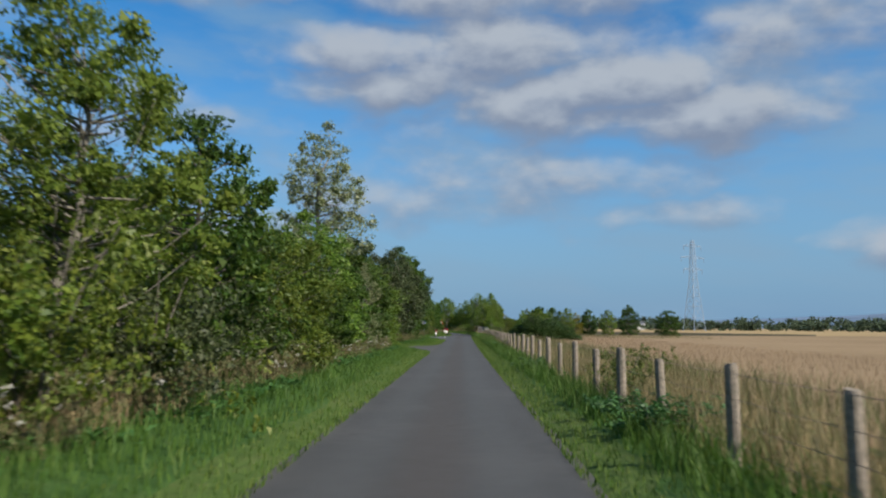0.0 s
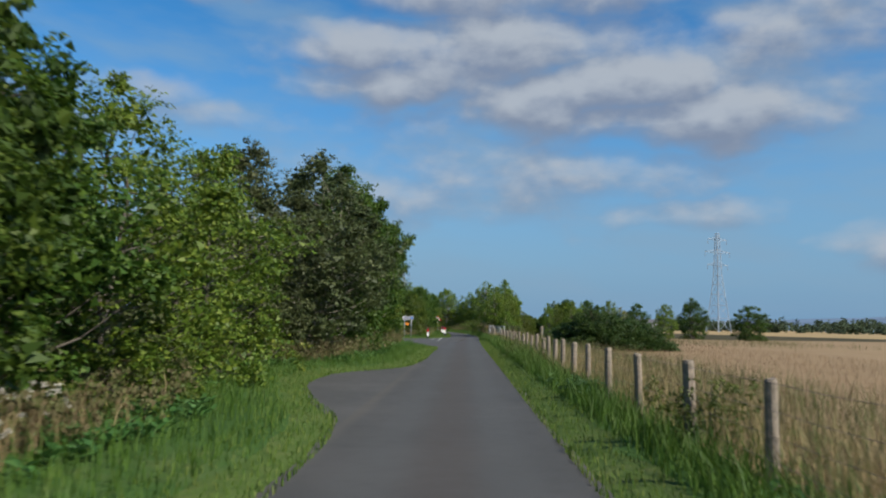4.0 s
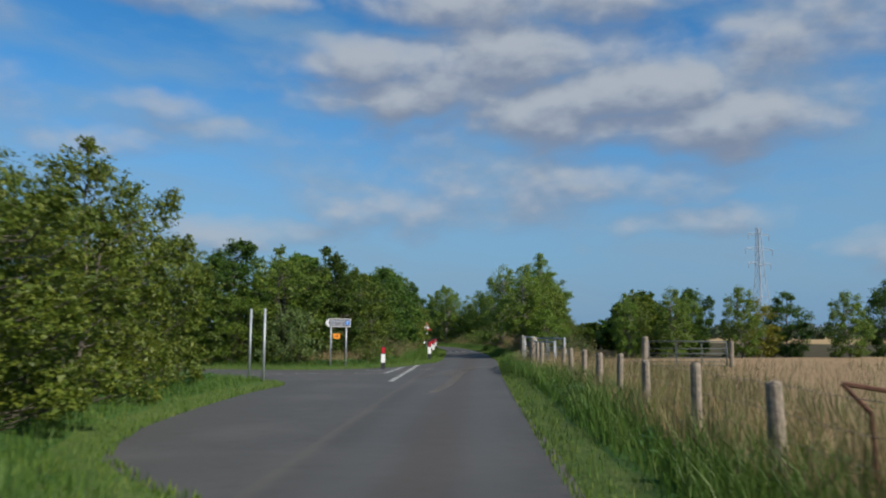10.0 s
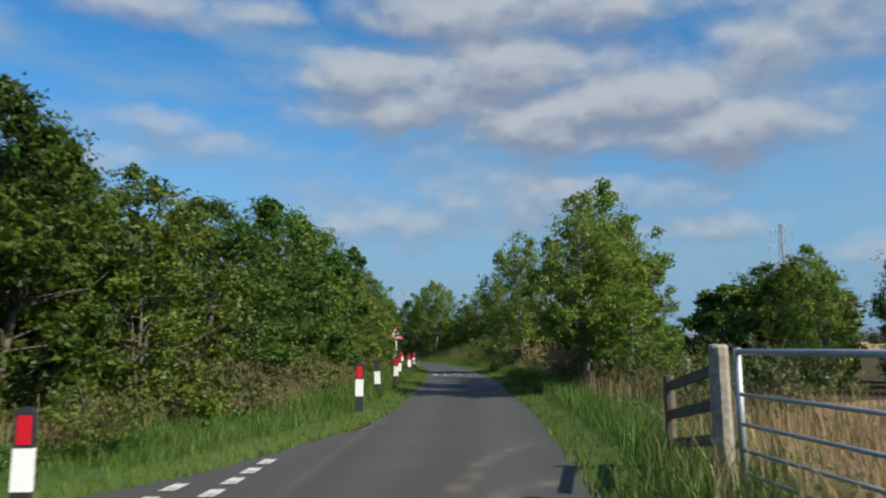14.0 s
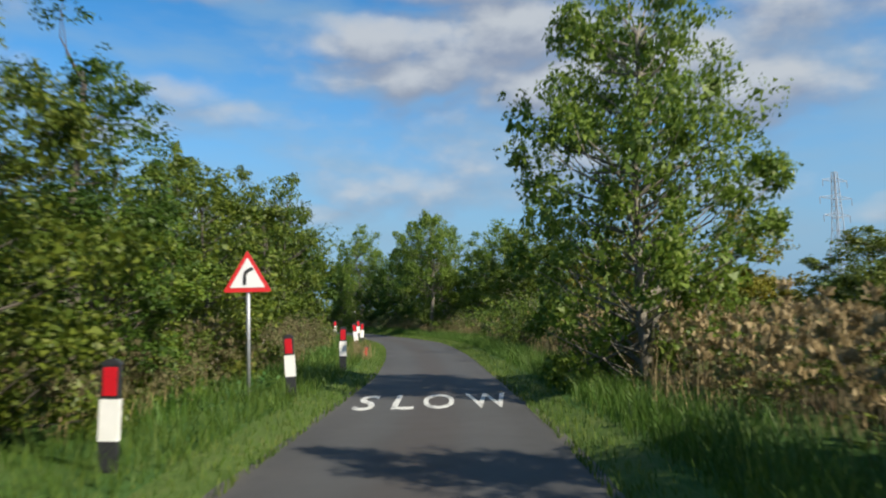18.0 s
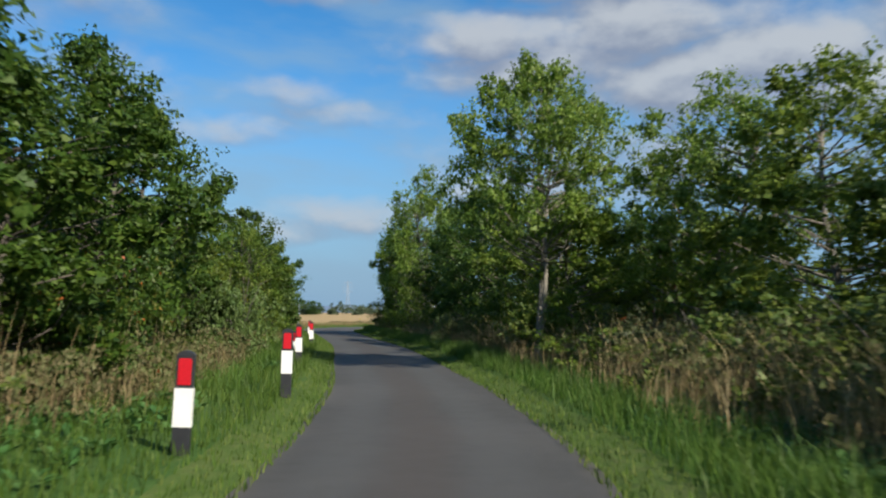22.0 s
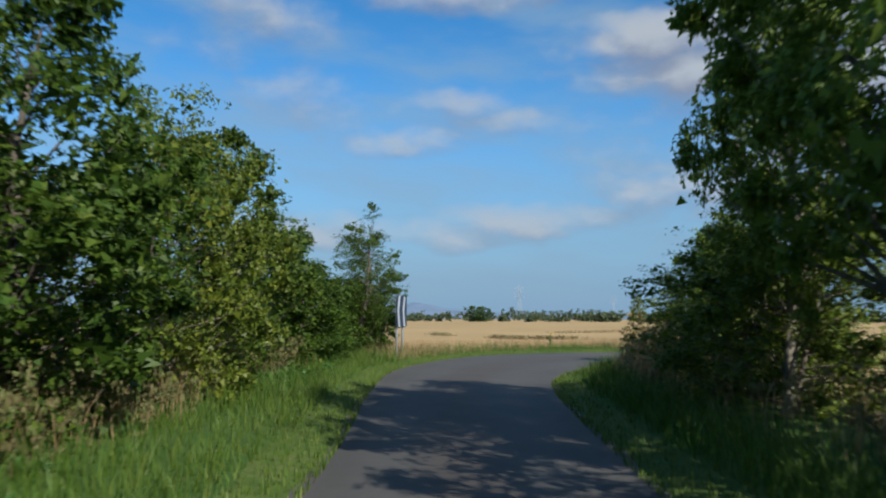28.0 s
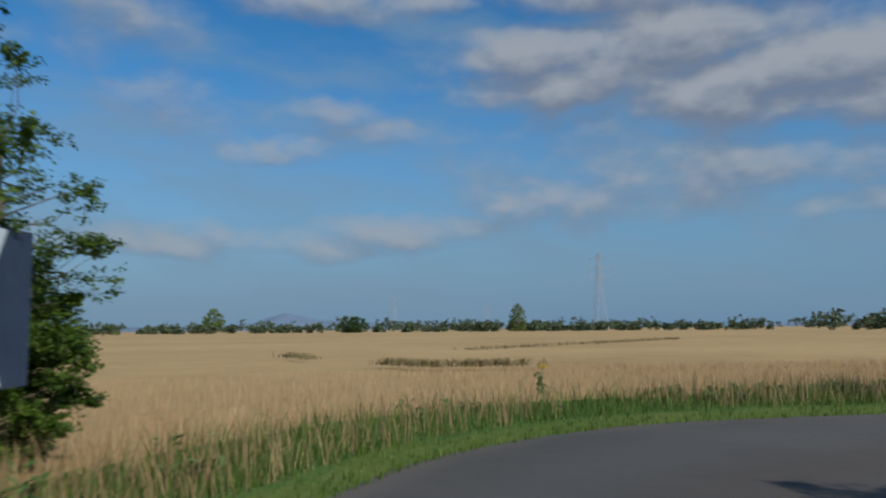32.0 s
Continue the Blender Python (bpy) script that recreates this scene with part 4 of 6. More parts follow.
LABEL = {
    "oak": ("dark green leafy hedgerow tree with a grey trunk", "tree"),
    "high_oak": ("dark green oak with a crown overhanging the verge", "tree"),
    "ash": ("bright green ash tree with pale bark", "tree"),
    "tall_ash": ("tall open ash tree with a pale trunk", "tree"),
    "crown_ash": ("tall ash with pale bare stems and broad crown", "tree"),
    "big_ash": ("large full-crowned ash tree in bright leaf", "tree"),
    "thorn": ("rounded yellow-green hawthorn tree in the hedge", "tree"),
    "poplar": ("slender poplar with silvery white leaves", "tree"),
    "willow": ("brownish grey-leaved willow tree over the verge", "tree"),
    "gold": ("young birch with yellowing autumn leaves", "tree"),
    "sparse": ("thin sparse young tree with open branches", "tree"),
    "back": ("dark green tree at the back of the hedge", "tree"),
    "back_thorn": ("yellow-green thorn tree behind the hedge", "tree"),
    "gorse": ("broad dark green gorse thicket in the pasture", "bush"),
    "shrub": ("low yellowish shrub at the foot of the hedge", "shrub"),
    "laurel": ("pale-leaved bushy shrub beside the road", "shrub"),
    "bramble": ("tangled bramble with fading leaves on the bank", "bramble"),
    "rowan": ("small rowan bush with clusters of orange berries", "shrub"),
    "nettle": ("low dark green nettle clump beside the fence", "weeds"),
}
MESHES = {}
for kk, (kind, spec) in enumerate(KINDS.items()):
    MESHES[kind] = [tree_meshes(31 * kk + 7 + v, **spec) for v in range(4 if kind in ("oak", "thorn") else 3 if kind == "ash" else 2 if kind in ("sparse", "tall_ash", "big_ash") else 1)]


def low_meshes(seed, mat, clumps, per, size, clump, dome=False):
    """Foliage and three stems of a low shrub about a metre high."""
    rng = np.random.default_rng(seed)
    c = np.c_[rng.normal(0, 0.42, clumps), rng.normal(0, 0.42, clumps), rng.uniform(0.12, 0.85, clumps)]
    if dome:
        far = np.hypot(c[:, 0], c[:, 1])
        c[:, :2] *= np.minimum(1, 0.72 / np.maximum(far, 1e-6))[:, None]
        c[:, 2] = rng.uniform(0.2, 0.95, clumps) * (1 - 0.75 * np.minimum(1, (far / 0.85) ** 2))
    made = [("foliage", leaf_mesh("foliage", c, clump * rng.uniform(0.7, 1.2, clumps), per, size, mat, rng))]
    for s in range(3):
        a, reach = 2.1 * s + rng.uniform(0, 1), rng.uniform(0.3, 0.6)
        verts, faces = [], []
        for k, (f, z, r) in enumerate(((0.05, -0.1, 0.018), (0.2, 0.3, 0.015), (0.5, 0.65, 0.010), (1.0, 0.95, 0.004))):
            x, y = reach * f * math.cos(a) + rng.normal(0, 0.02), reach * f * math.sin(a) + rng.normal(0, 0.02)
            verts += [(x + r * math.cos(t), y + r * math.sin(t), z) for t in (0, 1.257, 2.513, 3.77, 5.027)]
            if k:
                faces += [(5 * k - 5 + i, 5 * k - 5 + (i + 1) % 5, 5 * k + (i + 1) % 5, 5 * k + i) for i in range(5)]
        faces.append((15, 16, 17, 18, 19))
        made.append(("stem", mesh_of("stem", verts, faces, M_BARK, True)))
    return made


MESHES["shrub"] = [low_meshes(3, M_LEAF["thorn"], 46, 64, 0.046, 0.2), low_meshes(4, M_LEAF["willow"], 42, 64, 0.046, 0.2)]
MESHES["gorse"] = [low_meshes(12, M_LEAF["gorse"], 130, 150, 0.040, 0.17, True), low_meshes(13, M_LEAF["gorse"], 120, 150, 0.040, 0.17, True)]
MESHES["nettle"] = [low_meshes(8, M_DOCK, 18, 60, 0.10, 0.26)]
MESHES["rowan"] = [low_meshes(9, M_LEAF["rowan"], 46, 64, 0.044, 0.2)]
MESHES["laurel"] = [low_meshes(5, M_LEAF["laurel"], 46, 60, 0.055, 0.2)]
MESHES["bramble"] = [low_meshes(6, M_LEAF["bramble"], 26, 64, 0.058, 0.23), low_meshes(7, M_LEAF["bramble"], 24, 64, 0.058, 0.22)]


def plant(kind, x, y, height, width, variant=0, z=0.1, group="roadside trees", turn=None):
    """One tree or shrub: an empty at its foot with a trunk and a crown."""
    low = kind in ("gorse", "shrub", "laurel", "bramble", "nettle", "rowan")
    made = MESHES[kind][variant % len(MESHES[kind])]
    name = LABEL[kind][1].split()[-1]
    ob = new(name)
    base_h, base_w = (1.0, 1.3) if low else (6.0, KINDS[kind]["wide"])
    sz, sx = height / base_h, width / base_w
    a = turn if turn is not None else (x * 57.3 + y * 31.7) % 360
    ob.matrix_world = pose(x, y, z, 0, 0, a) @ Matrix.Diagonal((sx, sx, sz, 1))
    for nm, me in made if low else zip(("trunk", "crown"), made):
        c = new(nm, me)
        c.parent = ob
    tagged(ob, LABEL[kind][0], LABEL[kind][1], group)
    return ob


TREES_WEST = """big_ash -5.4 4.5 6.4 4.4|big_ash -5.3 11.3 6.9 4.6|shrub -3.9 8.2 2.7 2.0|shrub -3.6 10.8 2.2 2.2|oak -4.9 16.6 6.4 4.0|thorn -4.0 19.3 4.3 3.6|thorn -4.4 23.2 4.2 3.8|oak -4.0 26.3 3.8 3.4
ash -4.0 29.6 5.7 4.2|oak -3.6 34.0 4.6 3.4|poplar -4.6 38.0 11.3 4.3|oak -3.2 38.4 6.0 3.8|poplar -2.4 36.4 4.2 1.5|oak -3.4 41.2 5.6 3.8|thorn -3.1 44.0 5.3 4.2|thorn -2.9 48.4 5.2 4.2|willow -3.1 53.0 6.4 4.8|willow -1.9 58.6 7.2 5.8
oak -1.3 63.4 7.9 4.8|oak -0.9 67.8 7.8 4.4|high_oak -0.75 71.2 7.2 4.3|oak -1.6 71.8 4.6 3.4|oak -1.7 75.2 6.0 3.6|thorn -0.9 77.0 4.2 3.0|thorn -1.0 78.6 4.2 3.4|thorn -1.2 82.2 4.0 3.4|thorn -1.7 86.0 5.0 3.4|thorn -2.1 90.0 4.9 3.4|thorn -4.6 90.4 5.4 3.8|oak -7.6 92.6 5.0 4.0|thorn -4.6 86.6 4.8 4.0|oak -8.2 88.0 5.2 4.2|thorn -11.2 94.2 4.8 4.0
thorn -1.6 106.9 5.4 4.2|oak 0.1 108.6 5.5 3.6|oak -4.2 107.4 6.0 4.2|thorn -7.6 109.0 6.2 4.4|laurel -0.9 105.2 2.7 2.4|thorn 1.2 110.8 4.6 3.8|oak 1.7 114.0 4.9 3.8|thorn -2.4 111.6 5.5 4.6|oak -6.0 113.0 5.8 4.8|oak -10.6 110.6 5.8 4.4|thorn -1.6 115.4 5.4 4.4|oak -14.0 112.4 5.8 4.6|thorn -3.4 105.6 3.4 3.4|thorn -6.6 106.2 3.6 3.4|oak 2.0 117.6 5.6 4.0|ash 2.2 121.2 6.0 3.4
oak 2.4 124.3 6.1 3.4|ash 2.8 127.8 5.2 3.4|thorn 3.0 131.2 4.9 3.6|sparse 3.3 134.2 5.8 3.0|thorn 2.9 135.4 4.0 3.4|thorn 3.0 139.4 4.6 4.2|thorn 1.8 143.0 3.2 3.2|thorn 1.2 148.6 2.6 3.0|thorn -0.8 156.8 7.9 4.8|thorn -3.0 155.4 8.7 4.6|thorn 1.5 154.6 7.2 4.2|oak 0.9 158.4 6.8 4.0
oak 0.3 162.6 5.2 3.8|oak -0.9 166.4 6.6 4.2|oak -2.6 171.2 6.9 4.0|thorn -3.6 174.4 4.6 3.2|oak -4.6 176.8 4.4 3.4|thorn -3.8 180.2 4.8 3.4|oak -4.7 183.4 5.9 3.8|oak -5.9 187.4 5.3 3.8|oak -7.4 191.6 5.3 3.6|oak -9.0 195.4 5.3 3.6
oak -10.4 199.2 5.3 3.6|thorn -11.8 203.2 5.3 3.6|oak -13.5 207.0 6.0 3.7|oak -15.1 210.8 4.2 3.8|sparse -16.2 213.6 4.6 2.4|sparse -15.0 217.0 5.2 2.4|sparse -14.7 215.8 4.6 2.2|sparse -16.8 220.8 4.6 2.4|oak -17.9 221.6 2.7 2.4|oak -15.3 213.6 3.3 3.2|oak -15.4 215.8 2.9 2.6|oak -16.8 220.8 2.4 2.2|oak -14.3 211.6 2.9 2.8|thorn -17.4 217.0 2.4 3.0"""
TREES_EAST = """gorse 11.7 72.8 2.3 4.0|gorse 14.0 73.4 1.6 3.2|gorse 10.1 74.0 1.4 2.1|gorse 12.9 75.6 2.1 3.8|ash 11.9 117.4 3.0 2.2|tall_ash 10.7 118.2 5.8 2.8|big_ash 12.2 120.4 5.6 3.2|tall_ash 12.2 122.0 6.8 3.4|ash 13.2 124.6 5.6 3.0|tall_ash 13.3 127.4 6.2 2.8|big_ash 11.3 136.6 7.7 4.2
gold 14.4 151.6 4.6 2.8|gold 14.9 148.4 4.3 2.8|gold 16.6 146.0 4.4 2.8|gold 13.8 154.0 3.8 2.6|thorn 15.0 156.2 4.2 3.6|ash 14.2 158.8 4.7 3.6|ash 13.8 165.0 5.6 4.0|thorn 14.4 161.6 4.6 3.8|ash 12.8 168.4 6.6 4.4|big_ash 11.8 172.1 7.6 4.6|thorn 11.0 175.6 5.2 3.8|crown_ash 7.2 172.2 7.9 4.7|ash 8.3 173.2 4.4 3.0|ash 7.8 178.6 5.6 4.0|oak 9.8 179.2 5.1 3.8
oak 6.1 183.2 6.8 3.8|oak 4.6 187.2 7.2 3.8|oak 3.9 190.8 6.2 3.2|oak 2.0 193.8 6.4 3.4|big_ash 0.2 198.6 10.8 5.4|tall_ash -1.7 201.6 8.4 3.2|tall_ash -2.6 204.4 7.4 2.2|thorn -2.6 206.4 4.3 2.4|ash -3.4 210.2 3.4 2.4|ash -3.4 217.4 4.9 2.4|thorn -3.0 208.6 2.8 3.2|thorn -3.6 212.4 2.6 2.8|thorn -3.0 215.6 1.9 2.6|thorn -1.6 217.4 2.0 3.0|thorn -2.6 205.0 3.4 3.4
ash 16.6 117.0 3.8 1.7|thorn 17.6 119.6 4.2 2.4|ash 19.0 116.0 4.3 2.0|ash 20.6 118.4 3.9 2.3|oak 22.0 121.4 4.8 2.6|ash 23.4 117.0 4.5 2.3|gold 25.0 118.4 3.8 2.2|oak 27.3 119.6 4.4 2.8|ash 29.6 116.6 4.2 2.4|oak 33.5 119.0 4.8 3.4|oak 21.0 130.0 5.0 3.6|oak 38 114.0 4.2 3.6|thorn 16.2 136.5 3.2 3.2|thorn 17.4 141.0 3.0 3.0"""
for table, group in ((TREES_WEST, "hedgerow along the west side"), (TREES_EAST, "trees along the east side")):
    for i, row in enumerate(table.replace("\n", "|").split("|")):
        kind, *v = row.split()
        x, y, h, w = map(float, v)
        plant(kind, x, y, h * (1.0 if kind in ("poplar", "gorse", "sparse") else 0.95), w, variant=i, group=group)

# a second row stands behind, where the hedge is deep
back = random.Random(11)
y = -6.0
while y < 205:
    if not 84 < y < 112:
        plant(back.choice(["back", "back_thorn", "back"]), left_x(y) - back.uniform(7.0, 8.6), y, back.uniform(4.2, 5.4), back.uniform(4.0, 4.8), back.randrange(9), 0.1, "trees at the back of the hedge")
    y += back.uniform(5.0, 7.5)
y = 126.0
while y < 205:
    plant(back.choice(["back", "back_thorn"]), right_x(y) + back.uniform(10.0, 13.0), y, back.uniform(3.4, 4.6) * (0.7 if 140 < y < 178 else 1.0), back.uniform(3.6, 4.6), back.randrange(9), 0.05, "trees at the back of the copse")
    y += back.uniform(7.0, 11.0)
# brambles and low shrubs along the hedge foot
y = 3.0
while y < 213:
    if 57 < y < 72 or (112 < y < 150 and back.random() < 0.6):
        pass
    elif not (43 < y < 57 or 78 < y < 108):
        plant(back.choice(["bramble", "bramble", "shrub"]), left_x(y) - back.uniform(3.3, 3.9), y, back.uniform(0.7, 1.3), back.uniform(1.1, 1.8), back.randrange(4), 0.12, "undergrowth along the hedge")
    elif y < 57:
        plant("bramble", left_x(y) - back.uniform(3.9, 4.6), y, back.uniform(0.8, 1.3), back.uniform(1.3, 1.9), back.randrange(4), 0.12, "undergrowth along the hedge")
    y += back.uniform(2.4, 4.0)
y = 1.0
while y < 212:
    if not (80 < y < 108 or 54 < y < 72):
        deep = 1.2 if 43 < y < 57 else 0.0
        plant(back.choice(["shrub", "shrub", "bramble"]), left_x(y) - back.uniform(4.2, 5.0) - deep, y, back.uniform(1.5, 2.5), back.uniform(2.2, 3.0), back.randrange(4), 0.12, "lower hedge growth")
    y += back.uniform(2.2, 3.0)
for x, y, h, w in ((-1.2, 84, 1.2, 1.8), (-1.3, 88, 1.3, 1.8), (-2.6, 93.4, 1.0, 1.6), (-0.6, 104.4, 0.8, 1.4), (2.2, 106.9, 0.9, 1.3), (-3.4, 105.0, 1.1, 1.8), (-6, 106.2, 1.2, 1.8)):
    plant("bramble", x, y, h, w, int(y), 0.12, "undergrowth along the hedge")
y = 109.0
while y < 211:
    plant(back.choice(["bramble", "shrub", "bramble"]), right_x(y) + back.uniform(2.6, 3.6), y, back.uniform(0.7, 1.5), back.uniform(1.2, 1.9), back.randrange(4), 0.12, "undergrowth along the lane")
    y += back.uniform(2.6, 4.4)
# weedy brambles spill out of the hedge foot
spill = random.Random(29)
y = 4.0
while y < 76:
    if not (8 < y < 40 or 44 < y < 72):
        plant("bramble", left_x(y) - spill.uniform(2.5, 3.2), y, spill.uniform(0.5, 0.95), spill.uniform(0.9, 1.5), spill.randrange(4), 0.08, "undergrowth along the hedge")
    y += spill.uniform(1.8, 3.4)
# nettles and low growth on the narrow verge by the fence
for y, o, h, w in ((9.2, 1.0, 0.5, 0.9), (11.0, 0.95, 0.4, 0.7), (23.0, 1.0, 0.42, 0.8), (46.0, 1.0, 0.4, 0.8), (62.8, 1.15, 0.3, 0.5), (66.2, 1.25, 0.3, 0.5), (86.4, 1.1, 0.4, 0.7)):
    plant("nettle", right_x(y) + o, y, h, w, int(y), 0.1, "low growth on the fence verge")
for x, y, h, w in ((-3.6, 217.2, 1.1, 1.4), (-2.6, 218.6, 1.1, 1.5), (-4.6, 213.2, 1.0, 1.3)):
    plant("bramble", x, y, h, w, int(y), 0.1, "low growth at the bend")
plant("rowan", 0.35, 164.4, 2.3, 2.0, 0, 0.1, "roadside shrubs")
plant("rowan", 10.1, 171.6, 2.0, 1.6, 0, 0.1, "roadside shrubs")
plant("gold", -3.7, 181.7, 2.9, 1.3, 0, 0.1, "roadside trees")
y = 146.0
while y < 178:
    plant(back.choice(["bramble", "bramble", "bramble", "shrub"]), right_x(y) + back.uniform(2.6, 4.8), y, back.uniform(1.1, 2.1), back.uniform(1.7, 2.7), back.randrange(4), 0.1, "scrub in front of the copse")
    y += back.uniform(1.5, 2.4)
for x, y, h, w, kind in ((3.55, 12.9, 1.0, 1.0, "bramble"), (5.1, 40.2, 0.8, 0.8, "bramble"), (6.35, 57.4, 1.1, 0.7, "bramble"), (7.3, 71.9, 1.1, 0.9, "bramble"), (6.15, 61.9, 0.6, 1.0, "bramble"), (6.3, 64.3, 0.65, 1.1, "bramble"), (6.5, 66.8, 0.6, 0.9, "bramble"), (10.9, 152.0, 2.0, 2.4, "shrub"), (11.7, 154.2, 2.3, 2.6, "shrub"), (11.4, 148.2, 1.7, 2.0, "shrub"), (12.0, 149.3, 1.6, 2.2, "bramble"), (8.0, 88.0, 0.6, 0.7, "bramble"), (-0.2, 171.8, 2.1, 1.9, "laurel"), (-1.3, 173.2, 1.8, 1.8, "laurel"), (-2.9, 177.0, 1.6, 1.8, "laurel"), (-4.3, 181.4, 1.7, 1.9, "shrub"), (3.6, 184.0, 1.3, 1.5, "laurel")):
    plant(kind, x, y, h, w, int(y), 0.12, "roadside shrubs")

# ---------------------------------------------------------------- pasture fence
FENCE = RIGHT + normals(RIGHT, -1) * np.interp(RIGHT[:, 1], [35, 58, 66, 76], [1.2, 1.35, 1.4, 1.52])[:, None]
FENCE_Y = FENCE[:, 1]


def fence_x(y):
    k = FENCE_Y < 213
    return float(np.interp(y, FENCE_Y[k], FENCE[k, 0]))


def post_mesh(seed, tall, radius, mat):
    rng = random.Random(seed)
    bm = bmesh.new()
    rings = []
    for z, r in ((-0.3, 1.0), (0.0, 1.02), (tall * 0.5, 1.0), (tall - 0.03, 0.97), (tall, 0.82)):
        rings.append([bm.verts.new((radius * r * math.cos(t) * rng.uniform(0.94, 1.06), radius * r * math.sin(t) * rng.uniform(0.94, 1.06), z + (rng.uniform(-0.012, 0.012) if z > tall - 0.1 else 0)))
                      for t in [2 * math.pi * i / 10 for i in range(10)]])
    for a, b in zip(rings, rings[1:]):
        for i in range(10):
            bm.faces.new((a[i], a[(i + 1) % 10], b[(i + 1) % 10], b[i]))
    bm.faces.new(rings[-1])
    return from_bm("post", bm, mat)


POSTS = [post_mesh(s, 1.0, r, M_POST) for s, r in ((1, 0.062), (2, 0.055), (3, 0.07), (4, 0.06))]
OLD = [post_mesh(s, 1.0, r, M_POST2) for s, r in ((5, 0.055), (6, 0.065), (7, 0.05))]
fence = holder("fence", (fence_x(40), 40, 0.1))
inverse = fence.matrix_world.inverted()
spots = []
for y in (-2.6, -0.1, 2.4, 4.8, 7.0, 9.5, 11.9, 14.1, 16.7, 19.15, 21.65, 24.05, 26.5, 28.6, 30.75, 33.25, 35.75, 38.1, 40.4, 43.0, 45.5, 47.9, 50.2, 52.3, 54.2, 56.0, 57.9, 60.5, 63.2, 65.5, 67.9, 70.7, 73.2, 75.8,
          78.2, 80.6, 83.2, 85.4, 87.5, 89.9, 92.3, 94.4):
    spots.append((fence_x(y), y))
for i, (x, y) in enumerate(spots):
    ob = new("post", POSTS[i % 4])
    ob.parent = fence
    ob.matrix_parent_inverse = inverse
    ob.matrix_basis = pose(x, y, 0.08, 2.5 * math.sin(i * 2.1), 2.5 * math.cos(i * 1.7), i * 70) @ Matrix.Diagonal((1, 1, 0.97 + 0.05 * math.sin(i * 3.3), 1))
for z in (0.30, 0.50, 0.70, 0.92):
    bm = bmesh.new()
    for (xa, ya), (xb, yb) in zip(spots, spots[1:]):
        mid = ((xa + xb) / 2, (ya + yb) / 2, z + 0.08 - 0.012)
        tube(bm, (xa - 0.06, ya, z + 0.08), (mid[0] - 0.06, mid[1], mid[2]), 0.0024, sides=4)
        tube(bm, (mid[0] - 0.06, mid[1], mid[2]), (xb - 0.06, yb, z + 0.08), 0.0024, sides=4)
    ob = part("wire", bm, M_WIRE, fence)
    ob.matrix_parent_inverse = inverse
tagged(fence, "weathered round-post stock fence with rusty wires", "fence")

stake = holder("bent_stake", (7.72, 76.9, 0.1))
for a, b in (((0, 0, -0.2), (-0.03, 0.02, 0.78)), ((-0.03, 0.02, 0.78), (-0.17, 0.1, 0.97)), ((-0.17, 0.1, 0.97), (0.5, -0.05, 0.86))):
    bm = bmesh.new()
    tube(bm, a, b, 0.018, 0.015, sides=6)
    part("iron_bar", bm, M_RUST, stake)
tagged(stake, "bent rusty iron stake standing by the fence", "stake")

# old leaning posts further on
for i, (x, y, lean, h) in enumerate(((12.2, 114.6, 4, .95), (12.3, 117.2, -3, .9), (12.3, 119.8, 5, .95), (12.9, 124.2, -4, .9), (12.6, 137.2, 3, 1.0), (12.0, 143.0, -3, 1.0), (12.1, 145.3, 5, .95), (11.6, 148.4, -2, .9),
                                      (9.6, 166.6, 8, .8), (8.5, 173.4, -8, .8), (8.1, 174.6, 6, .85), (-5.1, 216.0, 3, 1.15))):
    ob = new("fence_post", OLD[i % 3])
    ob.matrix_world = pose(x, y, 0.1, lean * 0.4, lean, i * 50) @ Matrix.Diagonal((1, 1, h, 1))
    tagged(ob, "bleached leaning timber fence post in long grass", "post", "old fence posts")


# ---------------------------------------------------------------- field gates
def gate(at, toward_point, length, height, mat_rail, mat_up, bars=6, brace=True):
    ob = holder("field_gate", at, math.degrees(math.atan2(toward_point[1] - at[1], toward_point[0] - at[0])))
    zs = [0.12 + (height - 0.12) * f for f in (0, 0.15, 0.31, 0.49, 0.70, 1.0)][:bars]
    for z in zs:
        bm = bmesh.new()
        r = 0.024 if z == zs[-1] else 0.015
        tube(bm, (0.03, 0, z), (length - 0.03, 0, z), r, sides=10)
        part("rail", bm, mat_rail, ob, smooth=True)
    for x in (0.02, length - 0.02):
        bm = bmesh.new()
        tube(bm, (x, 0, 0.08), (x, 0, height + 0.03), 0.03, sides=10)
        stile = part("stile", bm, mat_up, ob, smooth=True)
    if brace:
        for f in (0.36, 0.68):
            bm = bmesh.new()
            box(bm, (0.05, 0.016, height - 0.14), (length * f, 0.026, 0.12 + (height - 0.14) / 2))
            part("upright", bm, mat_up, ob)
    bm = bmesh.new()
    box(bm, (0.10, 0.05, 0.14), (length - 0.02, 0.02, height * 0.62), bevel=0.008)
    part("latch", bm, M_GALV, stile)
    for z in (0.3, height - 0.25):
        bm = bmesh.new()
        tube(bm, (-0.09, 0, z), (0.03, 0, z), 0.014, sides=8)
        part("hinge", bm, M_GALV, ob)
    return ob


